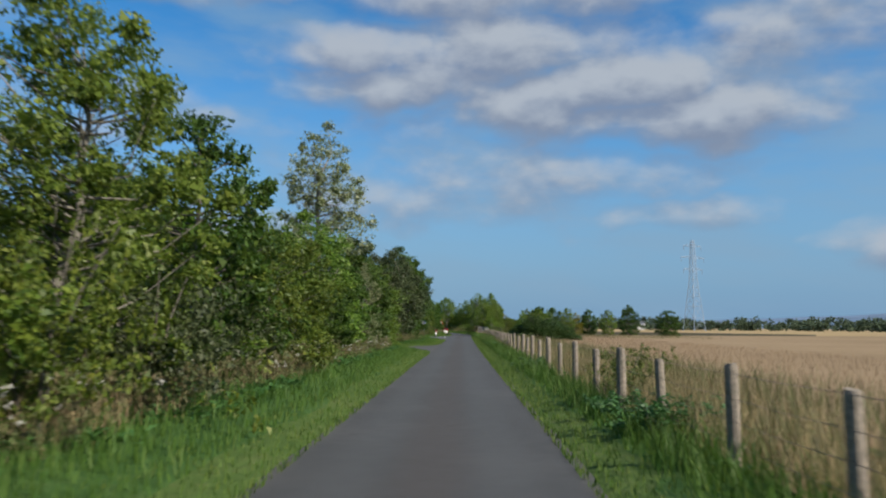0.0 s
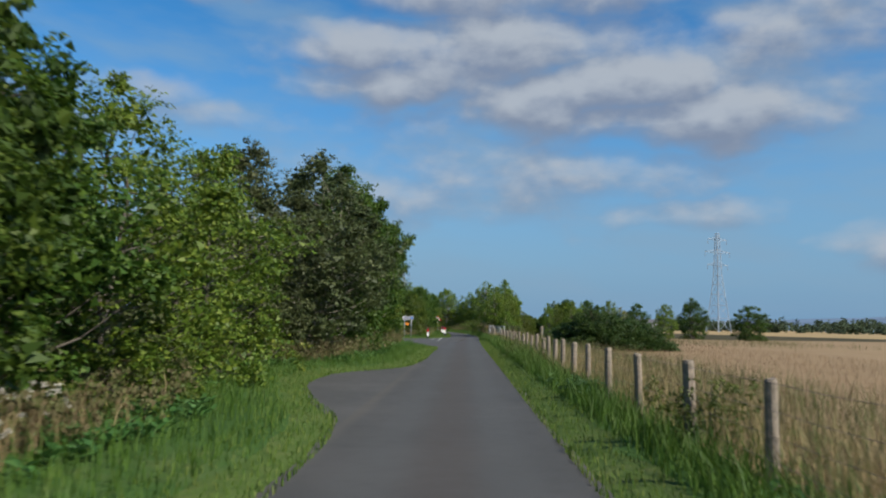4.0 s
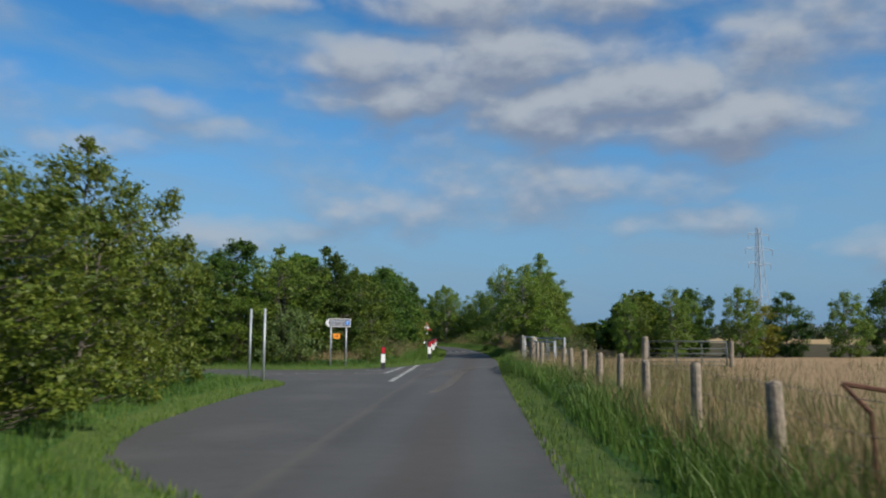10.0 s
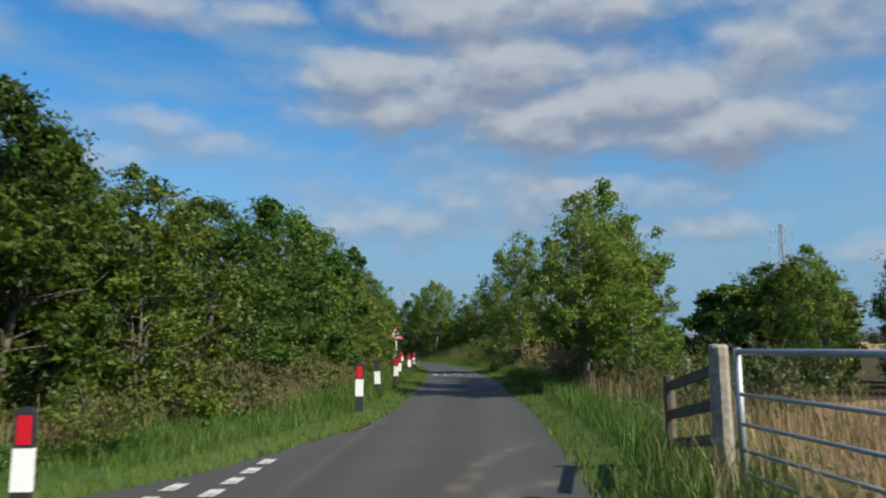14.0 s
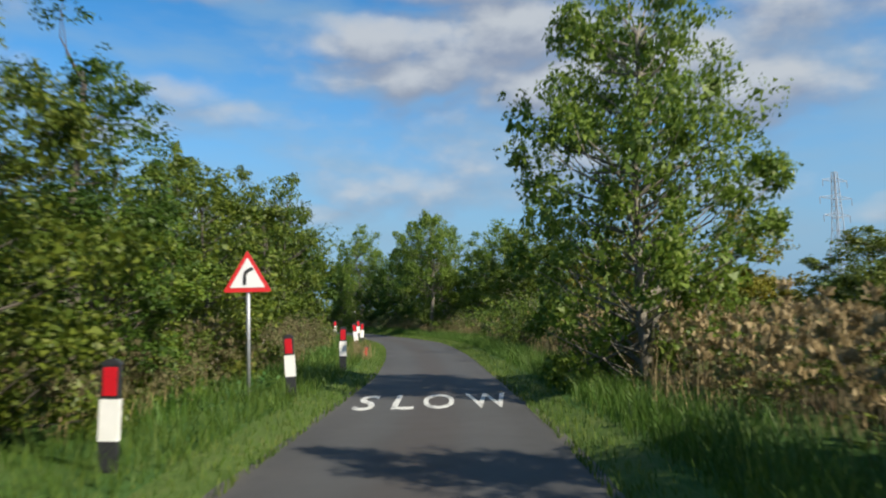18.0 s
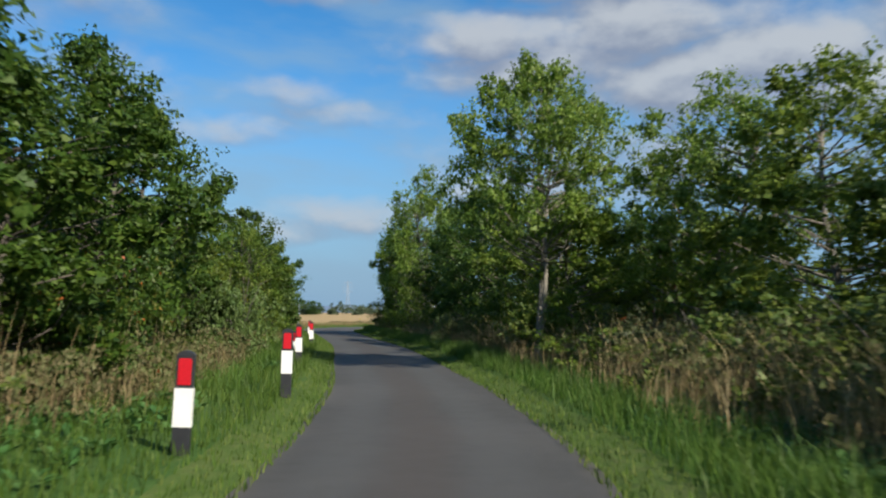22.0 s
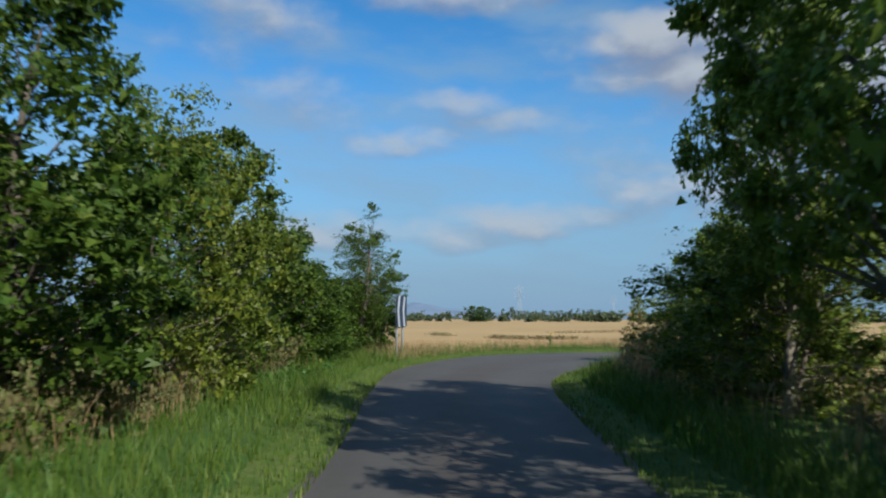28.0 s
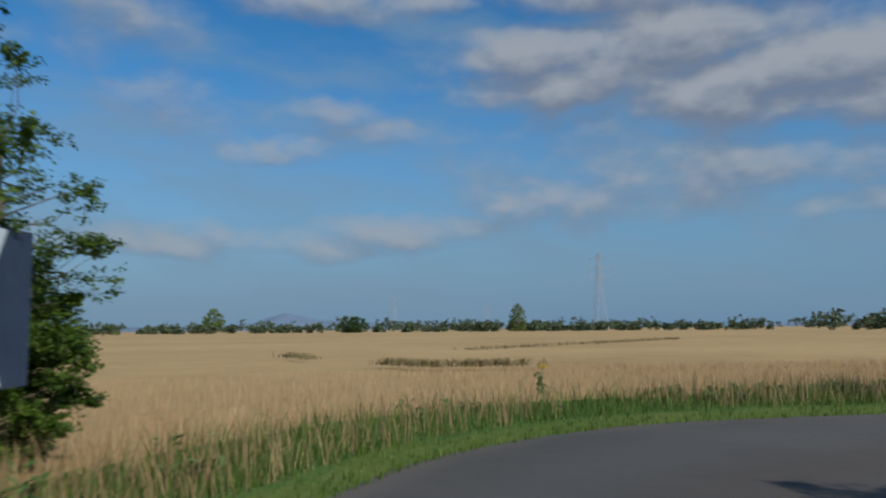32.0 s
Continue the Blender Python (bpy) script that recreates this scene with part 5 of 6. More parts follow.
tagged(gate((8.78, 103.2, 0.12), (8.86, 101.0), 2.15, 1.2, M_GALV, M_GALV, brace=False), "small galvanised steel gate between timber posts", "gate", "gates")
tagged(gate((8.68, 99.75, 0.06), (9.12, 97.95), 1.85, 1.1, M_GATE, M_GALV), "blue-grey tubular field gate with bright uprights", "gate", "gates")
tagged(gate((8.80, 100.15, 0.08), (9.5, 98.1), 2.15, 1.2, M_GATE, M_GALV), "tubular field gate standing open behind another", "gate", "gates")
tagged(gate((13.5, 102.1, 0.12), (16.6, 102.0), 3.1, 1.05, M_OLDGATE, M_OLDGATE), "dull tubular field gate out in the pasture", "gate", "gates")
for i, (x, y, r, h) in enumerate(((13.35, 102.1, 0.13, 1.25), (16.75, 102.0, 0.09, 1.1), (8.74, 103.45, 0.085, 1.28), (8.72, 100.1, 0.12, 1.24), (8.60, 99.5, 0.13, 1.0), (8.55, 98.15, 0.065, 1.05), (8.4, 96.3, 0.075, 1.05))):
    ob = new("gate_post", post_mesh(20 + i, h, r, M_POST2 if 1 < i < 4 else M_POST))
    ob.matrix_world = pose(x, y, 0.1, 1.5 * math.sin(i), 2 * math.cos(i), 0)
    tagged(ob, "thick weathered timber gate post", "post", "gate posts")
stump = holder("rail_fence", (8.9, 104.7, 0.1))
for z in (0.35, 0.65, 0.95):
    bm = bmesh.new()
    box(bm, (0.04, 1.9, 0.10), (0.02, 0, z), pose(0, 0, 0, -8, 0, -3), 0.008)
    part("rail", bm, M_RAIL, stump)
bm = bmesh.new()
tube(bm, (0.06, 0.8, -0.2), (0.06, 0.8, 0.95), 0.06, sides=9)
part("post", bm, M_RAIL, stump)
tagged(stump, "short dark timber rail fence beside the gate", "fence")
brk = holder("rail_brace", (8.52, 99.75, 0.1))
for z, w in ((0.98, 0.16), (0.55, 0.12)):
    bm = bmesh.new()
    box(bm, (0.07, 1.0, w), (0, 0, z), None, 0.01)
    part("rail", bm, M_RAIL, brk)
tagged(brk, "dark timber cross rails joining two gate posts", "rail")

# ---------------------------------------------------------------- verge marker posts
ARC = [(0.08 * math.cos(math.radians(a)), 0.90 + 0.055 * math.sin(math.radians(a))) for a in (0, 25, 50, 70, 90, 110, 130, 155, 180)]
MARK_BODY = plate([(-0.08, -0.15), (0.08, -0.15)] + ARC, 0.05, M_BLACK, "body")
MARK_WHITE = plate([(-0.083, 0.27), (0.083, 0.27), (0.083, 0.62), (-0.083, 0.62)], 0.058, M_WHITE, "white_band")
MARK_RED = plate([(-0.058, 0.65), (0.058, 0.65), (0.058, 0.875), (0.045, 0.89), (-0.045, 0.89), (-0.058, 0.875)], 0.01, M_RED, "reflector")
MARK_CAP = plate([(x * 1.04, z + 0.004) for x, z in ARC], 0.056, M_BLACK, "cap")


def marker(x, y, turn=0.0, lean=(0, 0), red=True, z=0.1, label="black plastic verge marker with red reflector and white band"):
    ob = holder("marker_post", (x, y, z), turn, lean)
    body = part("body", MARK_BODY, None, ob)
    part("white_band", MARK_WHITE, None, body, "white reflective band").location = (0, -0.004, 0)
    part("cap", MARK_CAP, None, ob).location = (0, -0.003, 0)
    if red:
        part("reflector", MARK_RED, None, body, "red reflector plate").location = (0, -0.009, 0)
    tagged(ob, label, "marker post", "verge markers")
    return ob


PLAIN_MARK = "black plastic verge marker with white band, reflector missing"
for x, y, z, turn, lean, red in ((2.99, 103.8, -0.02, 4, (0, 1), True), (4.95, 113.5, 0.12, 2, (0, 1), True), (4.98, 119.4, 0.1, 0, (0, -2), False), (5.27, 125.1, 0.1, -4, (0, 1), True), (5.2, 130.7, 0.1, 0, (0, 2), True),
                                 (5.53, 136.9, 0.13, 3, (0, -3), True), (5.66, 142.4, 0.16, 6, (0, 1), True), (5.45, 148.5, -0.52, 8, (0, 10), True), (4.66, 154.5, 0.13, 10, (0, -8), True), (4.25, 160.0, 0.08, 12, (0, 2), True),
                                 (3.55, 164.8, 0.18, 14, (0, 1), True), (1.34, 172.0, 0.13, 16, (0, 0), True), (-0.72, 178.2, -0.18, 18, (0, -12), True), (-2.04, 183.7, 0.04, 20, (0, 0), True), (-4.35, 190.7, 0.02, 22, (0, 0), True)):
    marker(x, y, turn, lean, red, z, PLAIN_MARK if not red else "black plastic verge marker with red reflector and white band")


# ---------------------------------------------------------------- signs
def words(name, text, size, mat, parent, at, turn, wide=1.0, tall=1.0, bold=0.0, label=""):
    cu = bpy.data.curves.new(name, "FONT")
    cu.body, cu.size, cu.align_x, cu.extrude, cu.offset, cu.resolution_u = text, size, "CENTER", 0.002, bold, 3
    ob = new("text_source", cu)
    me = bpy.data.meshes.new_from_object(ob.evaluated_get(bpy.context.evaluated_depsgraph_get()))
    bpy.data.objects.remove(ob)
    me.materials.clear()
    me.materials.append(mat)
    out = part(name, me, None, parent, label)
    out.matrix_local = Matrix.Translation(at) @ turn @ Matrix.Diagonal((wide, tall, 1, 1))
    return out


def rounded(points, r, steps=4):
    """An outline with rounded corners."""
    out, n = [], len(points)
    for i, p in enumerate(points):
        p, a, b = Vector(p), Vector(points[i - 1]), Vector(points[(i + 1) % n])
        s, e = p + (a - p).normalized() * r, p + (b - p).normalized() * r
        for k in range(steps + 1):
            t = k / steps
            out.append(tuple(s * (1 - t) ** 2 + p * 2 * t * (1 - t) + e * t * t))
    return out


# bend warning triangle
warn = holder("warning_sign", (4.84, 136.8, 0.1), 3)
side, low = 0.80, 1.70
tri = lambda k, dz: [(-side / 2 * k, low + dz), (side / 2 * k, low + dz), (0, low + dz + side * 0.866 * k)]  # noqa: E731
bm = bmesh.new()
tube(bm, (0, 0.05, -0.3), (0, 0.05, 2.2), 0.035, sides=14)
part("pole", bm, M_STEELPOLE, warn, smooth=True)
part("back_plate", plate(rounded(tri(1.0, 0), 0.05), 0.006, M_GALV, "back_plate"), None, warn).location = (0, 0.006, 0)
part("border", plate(rounded(tri(1.0, 0), 0.05), 0.003, M_SIGNRED, "border"), None, warn, "red triangular border").location = (0, 0.001, 0)
face = part("face", plate(rounded(tri(0.72, 0.075), 0.02), 0.003, M_SIGNWHITE, "face"), None, warn, "white triangle face")
face.location = (0, -0.004, 0)
arrow = [(-0.075, low + 0.12), (-0.02, low + 0.12), (-0.02, low + 0.27), (0.005, low + 0.32), (0.05, low + 0.345), (0.10, low + 0.365), (0.085, low + 0.415), (0.02, low + 0.395), (-0.04, low + 0.355), (-0.07, low + 0.29)]
part("arrow", plate(arrow, 0.003, M_BLACK, "arrow"), None, face, "black bend symbol").location = (0, -0.005, 0)
for z in (low + 0.1, low + 0.42):
    bm = bmesh.new()
    box(bm, (0.10, 0.03, 0.035), (0, 0.02, z), None, 0.004)
    part("clip", bm, M_GALV, warn)
tagged(warn, "red and white triangular bend warning sign on a pole", "road sign")

# direction sign to the golf centre
sign = holder("direction_sign", (0.56, 103.95, 0.1), 9)
W, H0, Z0 = 1.06, 0.345, 1.61
outline = [(0, Z0 + H0 / 2), (0.13, Z0), (W, Z0), (W, Z0 + H0), (0.13, Z0 + H0)]
inner = [(0.035, Z0 + H0 / 2), (0.143, Z0 + 0.022), (W - 0.022, Z0 + 0.022), (W - 0.022, Z0 + H0 - 0.022), (0.143, Z0 + H0 - 0.022)]
part("back_plate", plate(rounded(outline, 0.02), 0.006, M_GALV, "back_plate"), None, sign).location = (0, 0.006, 0)
part("border", plate(rounded(outline, 0.02), 0.003, M_SIGNWHITE, "border"), None, sign, "white sign border").location = (0, 0.001, 0)
face = part("face", plate(rounded(inner, 0.015), 0.003, M_SIGNGREY, "face"), None, sign, "grey-brown sign face")
face.location = (0, -0.004, 0)
chev = [(0.055, Z0 + H0 / 2), (0.145, Z0 + 0.04), (0.195, Z0 + 0.04), (0.125, Z0 + H0 / 2), (0.195, Z0 + H0 - 0.04), (0.145, Z0 + H0 - 0.04)]
part("chevron", plate(chev, 0.003, M_SIGNWHITE, "chevron"), None, face, "white pointing chevron").location = (0, -0.005, 0)
upright = pose(0, 0, 0, 90, 0, 0)
words("lettering", "Middlebank", 0.135, M_CHEV, face, (0.52, -0.005, Z0 + 0.19), upright, 1.0, 1.0, 0.001, "white lettering")
words("lettering", "Golf Centre", 0.135, M_CHEV, face, (0.52, -0.005, Z0 + 0.06), upright, 1.0, 1.0, 0.001, "white lettering")
disc = lambda r, cx, cz: [(cx + r * math.cos(2 * math.pi * i / 24), cz + r * math.sin(2 * math.pi * i / 24)) for i in range(24)]  # noqa: E731
roundel = part("roundel", plate(disc(0.10, 0.93, Z0 + H0 / 2), 0.003, M_SIGNBLUE, "roundel"), None, sign, "blue roundel")
roundel.location = (0, -0.008, 0)
part("roundel_ring", plate(disc(0.055, 0.93, Z0 + H0 / 2 + 0.01), 0.003, M_SIGNWHITE, "roundel_ring"), None, roundel).location = (0, -0.004, 0)
part("roundel_core", plate(disc(0.042, 0.93, Z0 + H0 / 2 + 0.01), 0.003, M_SIGNBLUE, "roundel_core"), None, roundel).location = (0, -0.008, 0)
for x in (0.25, 0.88):
    bm = bmesh.new()
    tube(bm, (x, 0.05, -0.3), (x, 0.05, Z0 + H0 - 0.03), 0.034, sides=14)
    part("leg", bm, M_STEELPOLE, sign, smooth=True)
tagged(sign, "grey flag-type direction sign on two steel legs", "road sign")
small = holder("diversion_sign", (0.56, 103.95, 0.1), 9)
orange = part("plate", plate(rounded([(0.36, 1.12), (0.62, 1.12), (0.65, 1.33), (0.33, 1.33)], 0.012), 0.004, M_ORANGE, "plate"), None, small)
orange.location = (0, 0.004, 0)
part("symbol", plate([(0.40, 1.21), (0.51, 1.21), (0.51, 1.185), (0.57, 1.228), (0.51, 1.27), (0.51, 1.245), (0.40, 1.245)], 0.003, M_BLACK, "symbol"), None, orange, "black arrow").location = (0, -0.004, 0)
for z in (1.145, 1.305):
    bm = bmesh.new()
    tube(bm, (0.2, 0.012, z), (0.86, 0.012, z), 0.006, sides=6)
    part("strap", bm, M_BLACK, small)
tagged(small, "small orange sign with black arrow strapped between legs", "sign")

# two bare poles on the grass tongue
for x, y, h in ((-0.42, 94.7, 2.05), (0.05, 94.4, 2.05)):
    bm = bmesh.new()
    tube(bm, (0, 0, -0.3), (0, 0, h), 0.038, sides=14)
    tube(bm, (0, 0, h), (0, 0, h + 0.015), 0.042, 0.034, sides=14)
    ob = new("steel_pole", from_bm("steel_pole", bm, M_GALV, True))
    ob.matrix_world = pose(x, y, 0.08)
    tagged(ob, "bare grey steel sign pole without its sign", "pole", "bare sign poles")


# chevron boards at the bend
def chevron_board(at, turn, width, height, foot, stripe, point, mat_face, mat_stripe, label, legs):
    ob = holder("chevron_board", at, turn)
    part("back_plate", plate([(0, foot), (width, foot), (width, foot + height), (0, foot + height)], 0.02, M_MATT, "back_plate"), None, ob).location = (0, 0.006, 0)
    face = part("face", plate(rounded([(0, foot), (width, foot), (width, foot + height), (0, foot + height)], 0.03), 0.004, mat_face, "face"), None, ob, "dark board face")
    for f in (0.20, 0.68) if point > 0 else (0.015, 0.545):
        a, w, d = width * f, width * stripe, width * (0.155 if point > 0 else 0.125) * point
        x0 = a if point > 0 else a - d
        pts = [(x0, foot + 0.02), (x0 + w, foot + 0.02), (min(x0 + w + d, width - 0.005), foot + height / 2), (x0 + w, foot + height - 0.02), (x0, foot + height - 0.02), (x0 + d, foot + height / 2)]
        part("chevron", plate(pts, 0.003, mat_stripe, "chevron"), None, face, "white chevron stripe").location = (0, -0.005, 0)
    for x in legs:
        bm = bmesh.new()
        tube(bm, (x, 0.07, -0.4), (x, 0.07, foot + height - 0.05), 0.042, sides=14)
        part("leg", bm, M_STEELPOLE, ob, smooth=True)
    return tagged(ob, label, "chevron board", "chevron boards")


chevron_board((-13.32, 215.78, 0.1), math.degrees(math.atan2(2.2, -0.62)), 2.29, 1.04, 1.02, 0.165, -1, M_NAVY, M_CHEV, "dark blue-black chevron board with grey-white stripes on legs", (0.4, 1.75))
chevron_board((-4.8, 228.9, 0.1), 8, 2.4, 1.0, 1.1, 0.185, 1, M_MATT, M_SIGNWHITE, "black and white chevron board beside the bend", (0.65, 1.9))

p = np.c_[RNG.normal(5.5, 0.2, 120), RNG.normal(147.6, 0.4, 120), np.full(120, 0.1)]
blades("tall_stalks", p, 0.55, 0.012, M_DRY, "tall dry grass round a leaning marker", bend=0.4)
p = np.c_[RNG.normal(-14.0, 1.0, 420), RNG.normal(215.2, 1.6, 420), np.full(420, 0.11)]
p = p[p[:, 0] < -12.9]
blades("tall_grass", p, 0.5, 0.010, M_EDGE, "tall seeding grass at the foot of the board", bend=1.0)
seed = np.random.default_rng(21)
weed = holder("ragwort", (-11.2, 228.4, 0.1))
bm = bmesh.new()
tube(bm, (0, 0, -0.05), (0.03, 0, 0.62), 0.008, 0.005, sides=6)
part("stem", bm, M_DOCK, weed)
part("flower_head", leaf_mesh("flower_head", np.array([(0.03, 0.0, 0.64)]), np.full(1, 0.09), 170, 0.022, M_YELLOW, seed), None, weed, "yellow flower clusters")
c = np.c_[seed.normal(0, 0.04, 12), seed.normal(0, 0.04, 12), seed.uniform(0.05, 0.5, 12)]
part("foliage", leaf_mesh("foliage", c, np.full(12, 0.07), 16, 0.05, M_DOCK, seed), None, weed)
tagged(weed, "yellow-flowering ragwort plant on the verge", "weeds")
heads = []
for line, lo, hi, y0, y1, count in ((WEST_A, 1.8, 3.0, 3, 40, 150), (WEST_B, 2.2, 3.4, 112, 150, 80)):
    q = along(line, 1, lo, hi, 30, where=lambda p: (p[:, 1] > y0) & (p[:, 1] < y1))
    q = q[seed.choice(len(q), count, replace=False)]
    heads.append(q + np.c_[np.zeros(count), np.zeros(count), seed.uniform(0.3, 0.75, count)])
heads = np.vstack(heads)
tagged(new("seed_heads", leaf_mesh("seed_heads", heads, seed.uniform(0.05, 0.11, len(heads)), 30, 0.03, M_SEED, seed)), "whitish fluffy seed heads among the weeds", "weeds", kind="stuff")

# ---------------------------------------------------------------- road markings
mark = holder("road_marking", (7.75, 135.45, 0.0), 0)
for ch, dx, wide in (("S", -0.93, 0.80), ("L", -0.36, 0.80), ("O", 0.20, 0.66), ("W", 0.97, 0.62)):
    words("letter", ch, 1.0, M_PAINT, mark, (dx, 0, 0.0035), Matrix.Identity(4), wide, 2.75, 0.008, "worn white painted letter")
tagged(mark, "worn white painted word on the asphalt", "road marking")
rows2 = ((3.28, 100.1, 3.80, 105.7, 8), (3.70, 95.0, 4.38, 107.4, 18))
for xa, ya, xb, yb, n in rows2:
    d = Vector((xb - xa, yb - ya)) / n
    for i in range(n):
        c = Vector((xa, ya)) + d * (i + 0.5)
        bm = bmesh.new()
        L2, wq = d.length * 0.29, 0.085
        ring = [(-wq, -L2), (wq, -L2 * 0.94), (wq * 0.96, L2), (-wq * 0.92, L2 * 0.97)]
        bm.faces.new([bm.verts.new((x, y, 0)) for x, y in ring])
        ob = new("give_way_dash", from_bm("give_way_dash", bm, M_PAINT))
        ob.matrix_world = pose(c.x, c.y, 0.0045, 0, 0, -math.degrees(math.atan2(d.x, d.y)))
        tagged(ob, "worn white give-way dash on the asphalt", "road marking", "give-way dashes")
for x, y, l in ((0.9, 99.9, 1.7), (-0.9, 99.4, 1.2), (2.6, 100.2, 1.1), (2.75, 102.4, 0.7), (4.9, 103.6, 0.6)):
    bm = bmesh.new()
    bm.faces.new([bm.verts.new(v) for v in ((-l / 2, -0.04, 0), (l / 2, -0.03, 0), (l / 2, 0.035, 0), (-l / 2, 0.04, 0))])
    ob = new("painted_line", from_bm("painted_line", bm, M_PAINT))
    ob.matrix_world = pose(x, y, 0.003, 0, 0, 6)
    tagged(ob, "faint worn white line on the asphalt", "road marking", "faint lines")


for dusty, wide in (([(4.9, 90.5), (5.35, 93.5), (5.8, 98), (6.3, 102.5), (7.0, 106.5), (7.9, 108.6)], 0.45), ([(5.4, 98.5), (5.9, 101), (6.7, 103.9), (7.6, 105.2), (8.5, 105.4)], 0.5), ([(4.7, 97.2), (5.3, 100.6), (6.2, 103.2), (7.2, 104.2), (8.4, 104.1)], 0.4)):
    line = catmull(dusty, 0.4)
    off = normals(line, 1) * wide / 2
    tagged(strip("road_dust", line - off, line + off, 0.002, 0.002, M_DUST, 4), "pale dusty wheel track across the asphalt", "dust", kind="structure")


# ---------------------------------------------------------------- distance
def pylon(x, y, tall, label):
    ob = holder("pylon", (x, y, -0.05), 25)
    bm = bmesh.new()
    half = lambda z: np.interp(z, [0, tall * 0.55, tall], [tall * 0.085, tall * 0.03, tall * 0.014])  # noqa: E731
    zs = [tall * f for f in (0, 0.14, 0.27, 0.38, 0.48, 0.57, 0.66, 0.75, 0.84, 0.93, 1.0)]
    r = tall * 0.0034
    for za, zb in zip(zs, zs[1:]):
        ha, hb = half(za), half(zb)
        ca = [(-ha, -ha), (ha, -ha), (ha, ha), (-ha, ha)]
        cb = [(-hb, -hb), (hb, -hb), (hb, hb), (-hb, hb)]
        for i in range(4):
            j = (i + 1) % 4
            tube(bm, (*ca[i], za), (*cb[i], zb), r, sides=4, cap=False)
            tube(bm, (*ca[i], za), (*cb[j], zb), r * 0.6, sides=4, cap=False)
            tube(bm, (*cb[i], zb), (*cb[j], zb), r * 0.6, sides=4, cap=False)
    part("tower", bm, M_PYLON, ob)
    for z, w in ((tall * 0.68, 0.14), (tall * 0.81, 0.17), (tall * 0.94, 0.13)):
        bm = bmesh.new()
        for s in (-1, 1):
            tube(bm, (0, 0, z + tall * 0.02), (s * tall * w, 0, z), r * 0.8, sides=4)
            tube(bm, (0, 0, z - tall * 0.012), (s * tall * w, 0, z), r * 0.8, sides=4)
            tube(bm, (s * tall * w, 0, z), (s * tall * w, 0, z - tall * 0.05), r * 1.1, sides=4)
        part("cross_arm", bm, M_PYLON, ob)
    return tagged(ob, label, "pylon", "pylons")


pylon(137.0, 372.0, 44.3, "grey lattice steel pylon standing in the fields")
pylon(-8.0, 610.0, 39.0, "grey lattice steel pylon beyond the cereal field")
pylon(-232.0, 1050.0, 39.0, "faint distant lattice steel pylon")
pylon(-190.0, 1500.0, 39.0, "faint distant lattice steel pylon")

rng = np.random.default_rng(77)


def far_wood(name, spots, mat, label, size):
    """A far belt of trees, joined: clumped leaves round many crowns."""
    centres, radii = [], []
    for x, y, h in spots:
        for _ in range(9):
            centres.append((x + rng.normal(0, h * 0.45), y + rng.normal(0, h * 0.3), h * rng.uniform(0.12, 0.92)))
            radii.append(h * rng.uniform(0.16, 0.30))
    me = leaf_mesh(name, np.array(centres), np.array(radii), 16, size, mat, rng)
    return tagged(new(name, me), label, "woods", kind="stuff")


spots = []
for a0, a1, r0, r1, n, h0, h1 in ((-62, 8, 420, 520, 190, 2.2, 4.6), (10, 80, 300, 420, 200, 4, 8), (-75, 85, 620, 800, 420, 5, 10)):
    for _ in range(n):
        a, r = math.radians(rng.uniform(a0, a1)), rng.uniform(r0, r1)
        if a0 == -75 and rng.uniform() < 0.25:
            continue
        spots.append((5 + r * math.sin(a), 150 + r * math.cos(a), rng.uniform(h0, h1)))
# the belts' bluish tone is haze held in the leaf colour
far_wood("far_woods", spots, M_FAR, "dark distant belts of trees along field edges, tinted with painted haze", 1.5)
for x, y, h, w, kind in ((-44, 553, 12.5, 7, "ash"), (-172, 700, 11, 9, "oak"), (-235, 640, 15, 12, "ash"), (-120, 560, 8, 9, "oak")):
    plant(kind, x, y, h, w, 1, -0.1, "lone far trees")


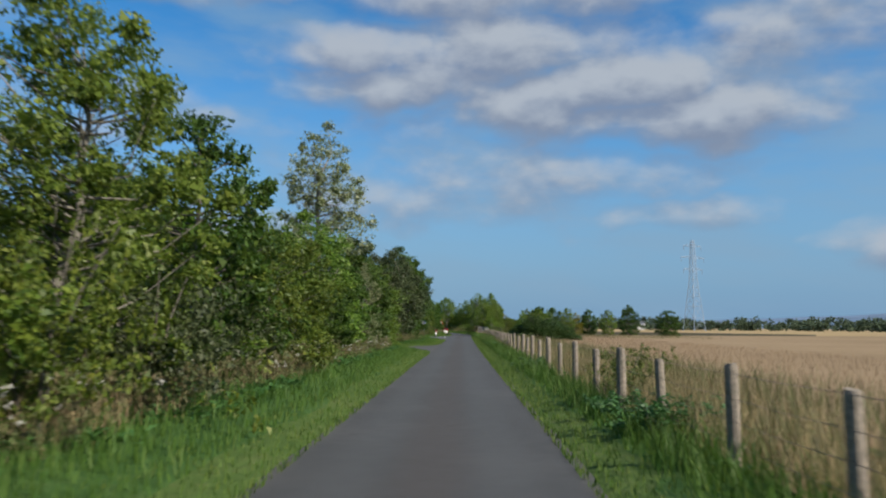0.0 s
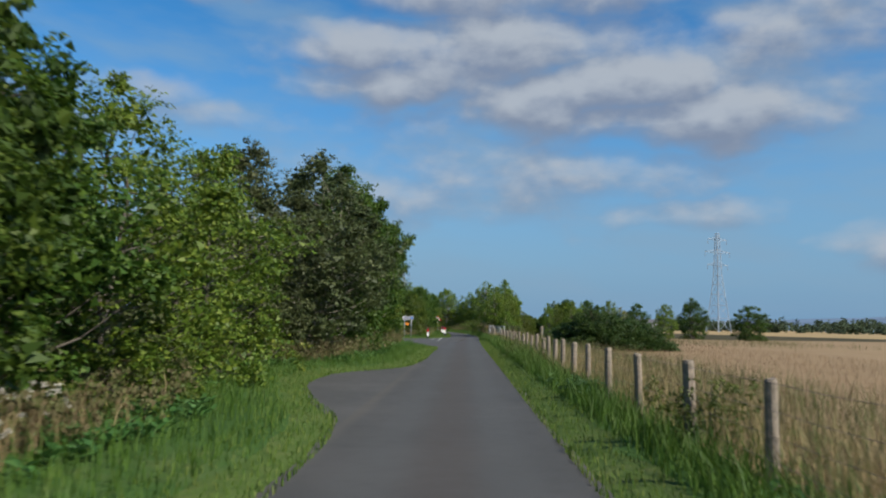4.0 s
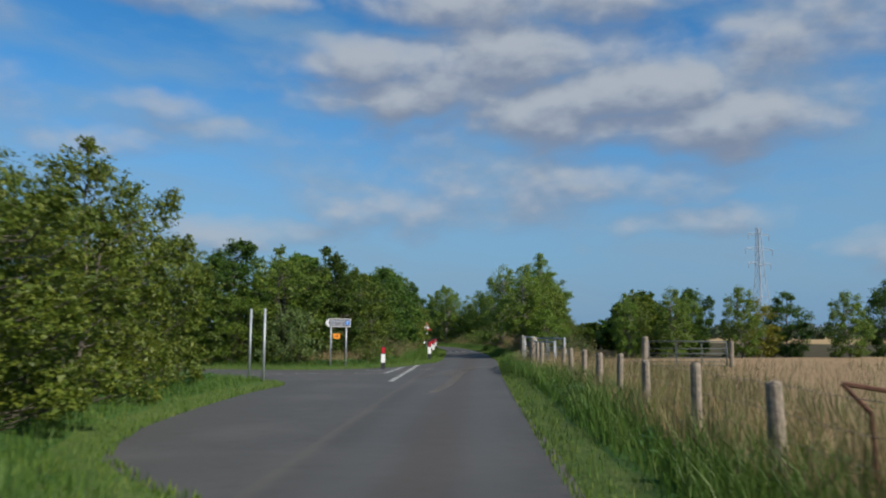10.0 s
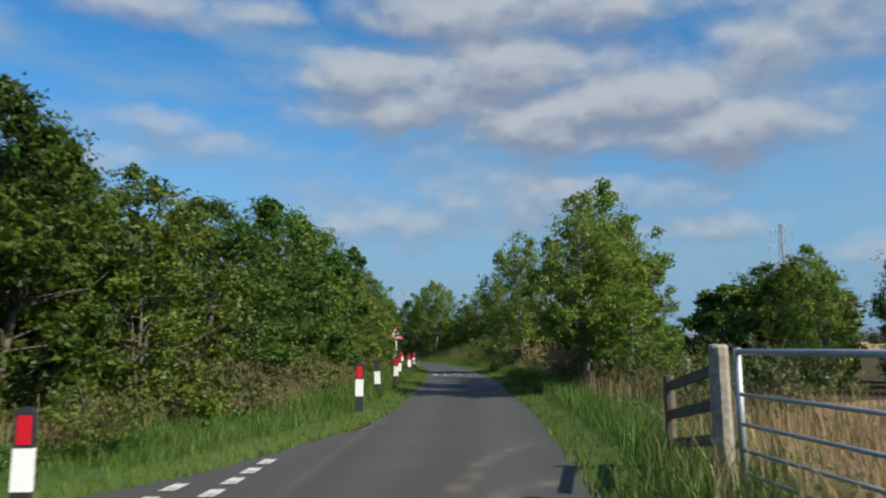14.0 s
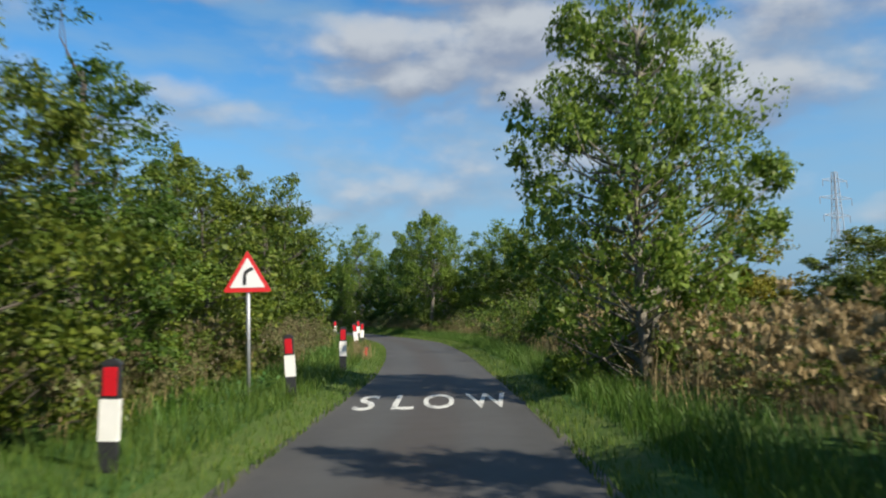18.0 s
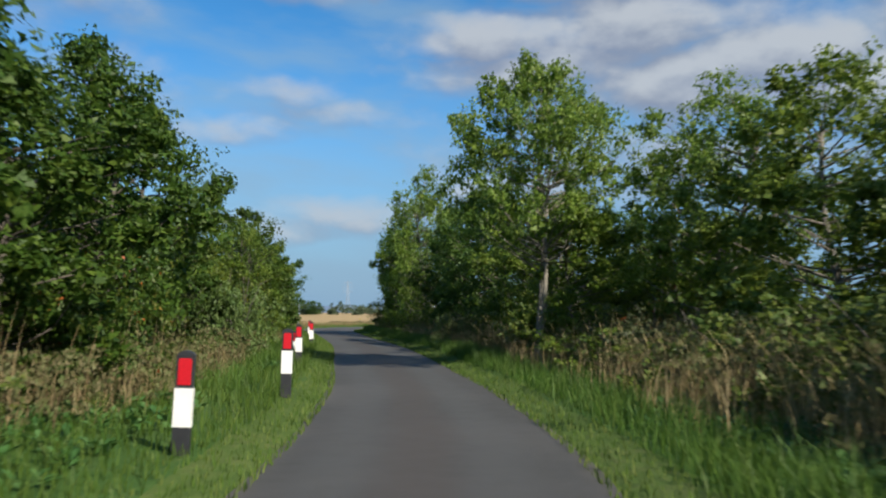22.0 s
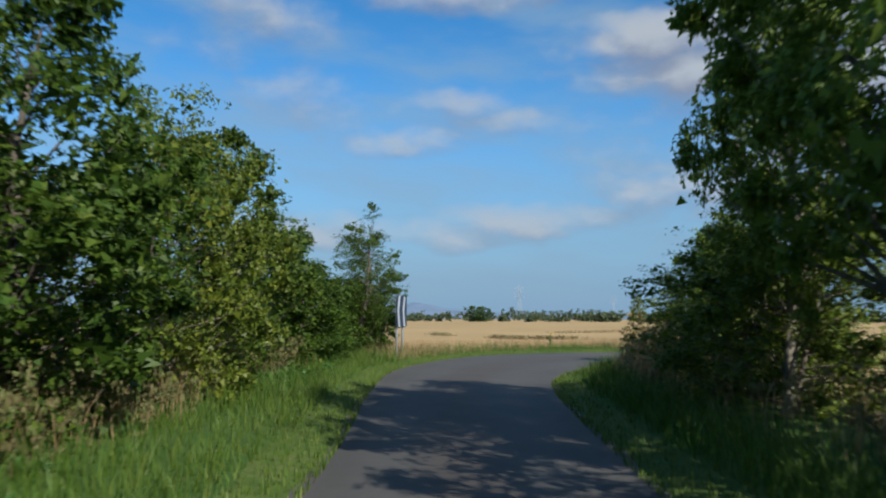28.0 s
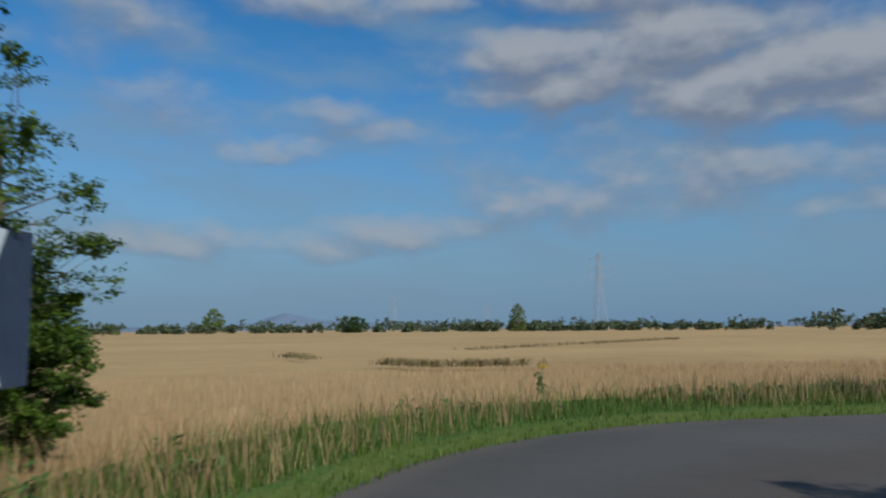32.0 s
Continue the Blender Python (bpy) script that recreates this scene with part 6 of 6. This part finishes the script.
def ridge(name, az0, az1, dist, heights, label):
    verts, faces = [], []
    n = 60
    for i in range(n + 1):
        t = i / n
        a = math.radians(az0 + (az1 - az0) * t)
        h = float(np.interp(t, np.linspace(0, 1, len(heights)), heights)) * (1 + 0.1 * noise.noise((i * 0.35, dist * 0.01, 0)))
        for d, z in ((0, -2), (120, h * 0.7), (320, h), (900, -2)):
            verts.append(((dist + d) * math.sin(a), 150 + (dist + d) * math.cos(a), z))
    for i in range(n):
        for k in range(3):
            faces.append((i * 4 + k, i * 4 + k + 1, (i + 1) * 4 + k + 1, (i + 1) * 4 + k))
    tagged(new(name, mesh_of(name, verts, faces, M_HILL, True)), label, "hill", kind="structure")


# ridges take their blue from haze in the paint
ridge("backdrop_hill_north", -32, -6, 2050, [4, 10, 14, 18, 52, 30, 22, 20, 16, 18, 14, 6], "low distant hill painted in haze blue")
ridge("backdrop_hill_east", 10, 70, 2050, [6, 14, 24, 34, 44, 48, 42, 46, 40, 30, 16], "low distant hills painted in haze blue")
ridge("backdrop_hill_west", -90, -30, 2050, [10, 20, 24, 30, 26, 22, 10], "low distant hills painted in haze blue")
for x, y, w, turn in ((150, 520, 14, -10),):
    ob = holder("far_house", (x, y, -0.06), turn)
    bm = bmesh.new()
    box(bm, (w, 7, 4.2), (0, 0, 2.1))
    part("wall", bm, M_RENDER, ob)
    bm = bmesh.new()
    vs = [bm.verts.new(v) for v in ((-w / 2 - .3, -3.8, 4.1), (w / 2 + .3, -3.8, 4.1), (w / 2 + .3, 3.8, 4.1), (-w / 2 - .3, 3.8, 4.1), (-w / 2 - .3, 0, 6.8), (w / 2 + .3, 0, 6.8))]
    for f in ((0, 1, 5, 4), (2, 3, 4, 5), (0, 4, 3), (1, 2, 5), (0, 3, 2, 1)):
        bm.faces.new([vs[i] for i in f])
    part("roof", bm, M_ROOF, ob)
    for i in range(3):
        bm = bmesh.new()
        box(bm, (1.1, 0.1, 1.3), (-w * 0.3 + i * w * 0.3, -3.53, 2.2))
        part("window", bm, M_BLACK, ob)
    tagged(ob, "small white distant house with slate roof", "house")
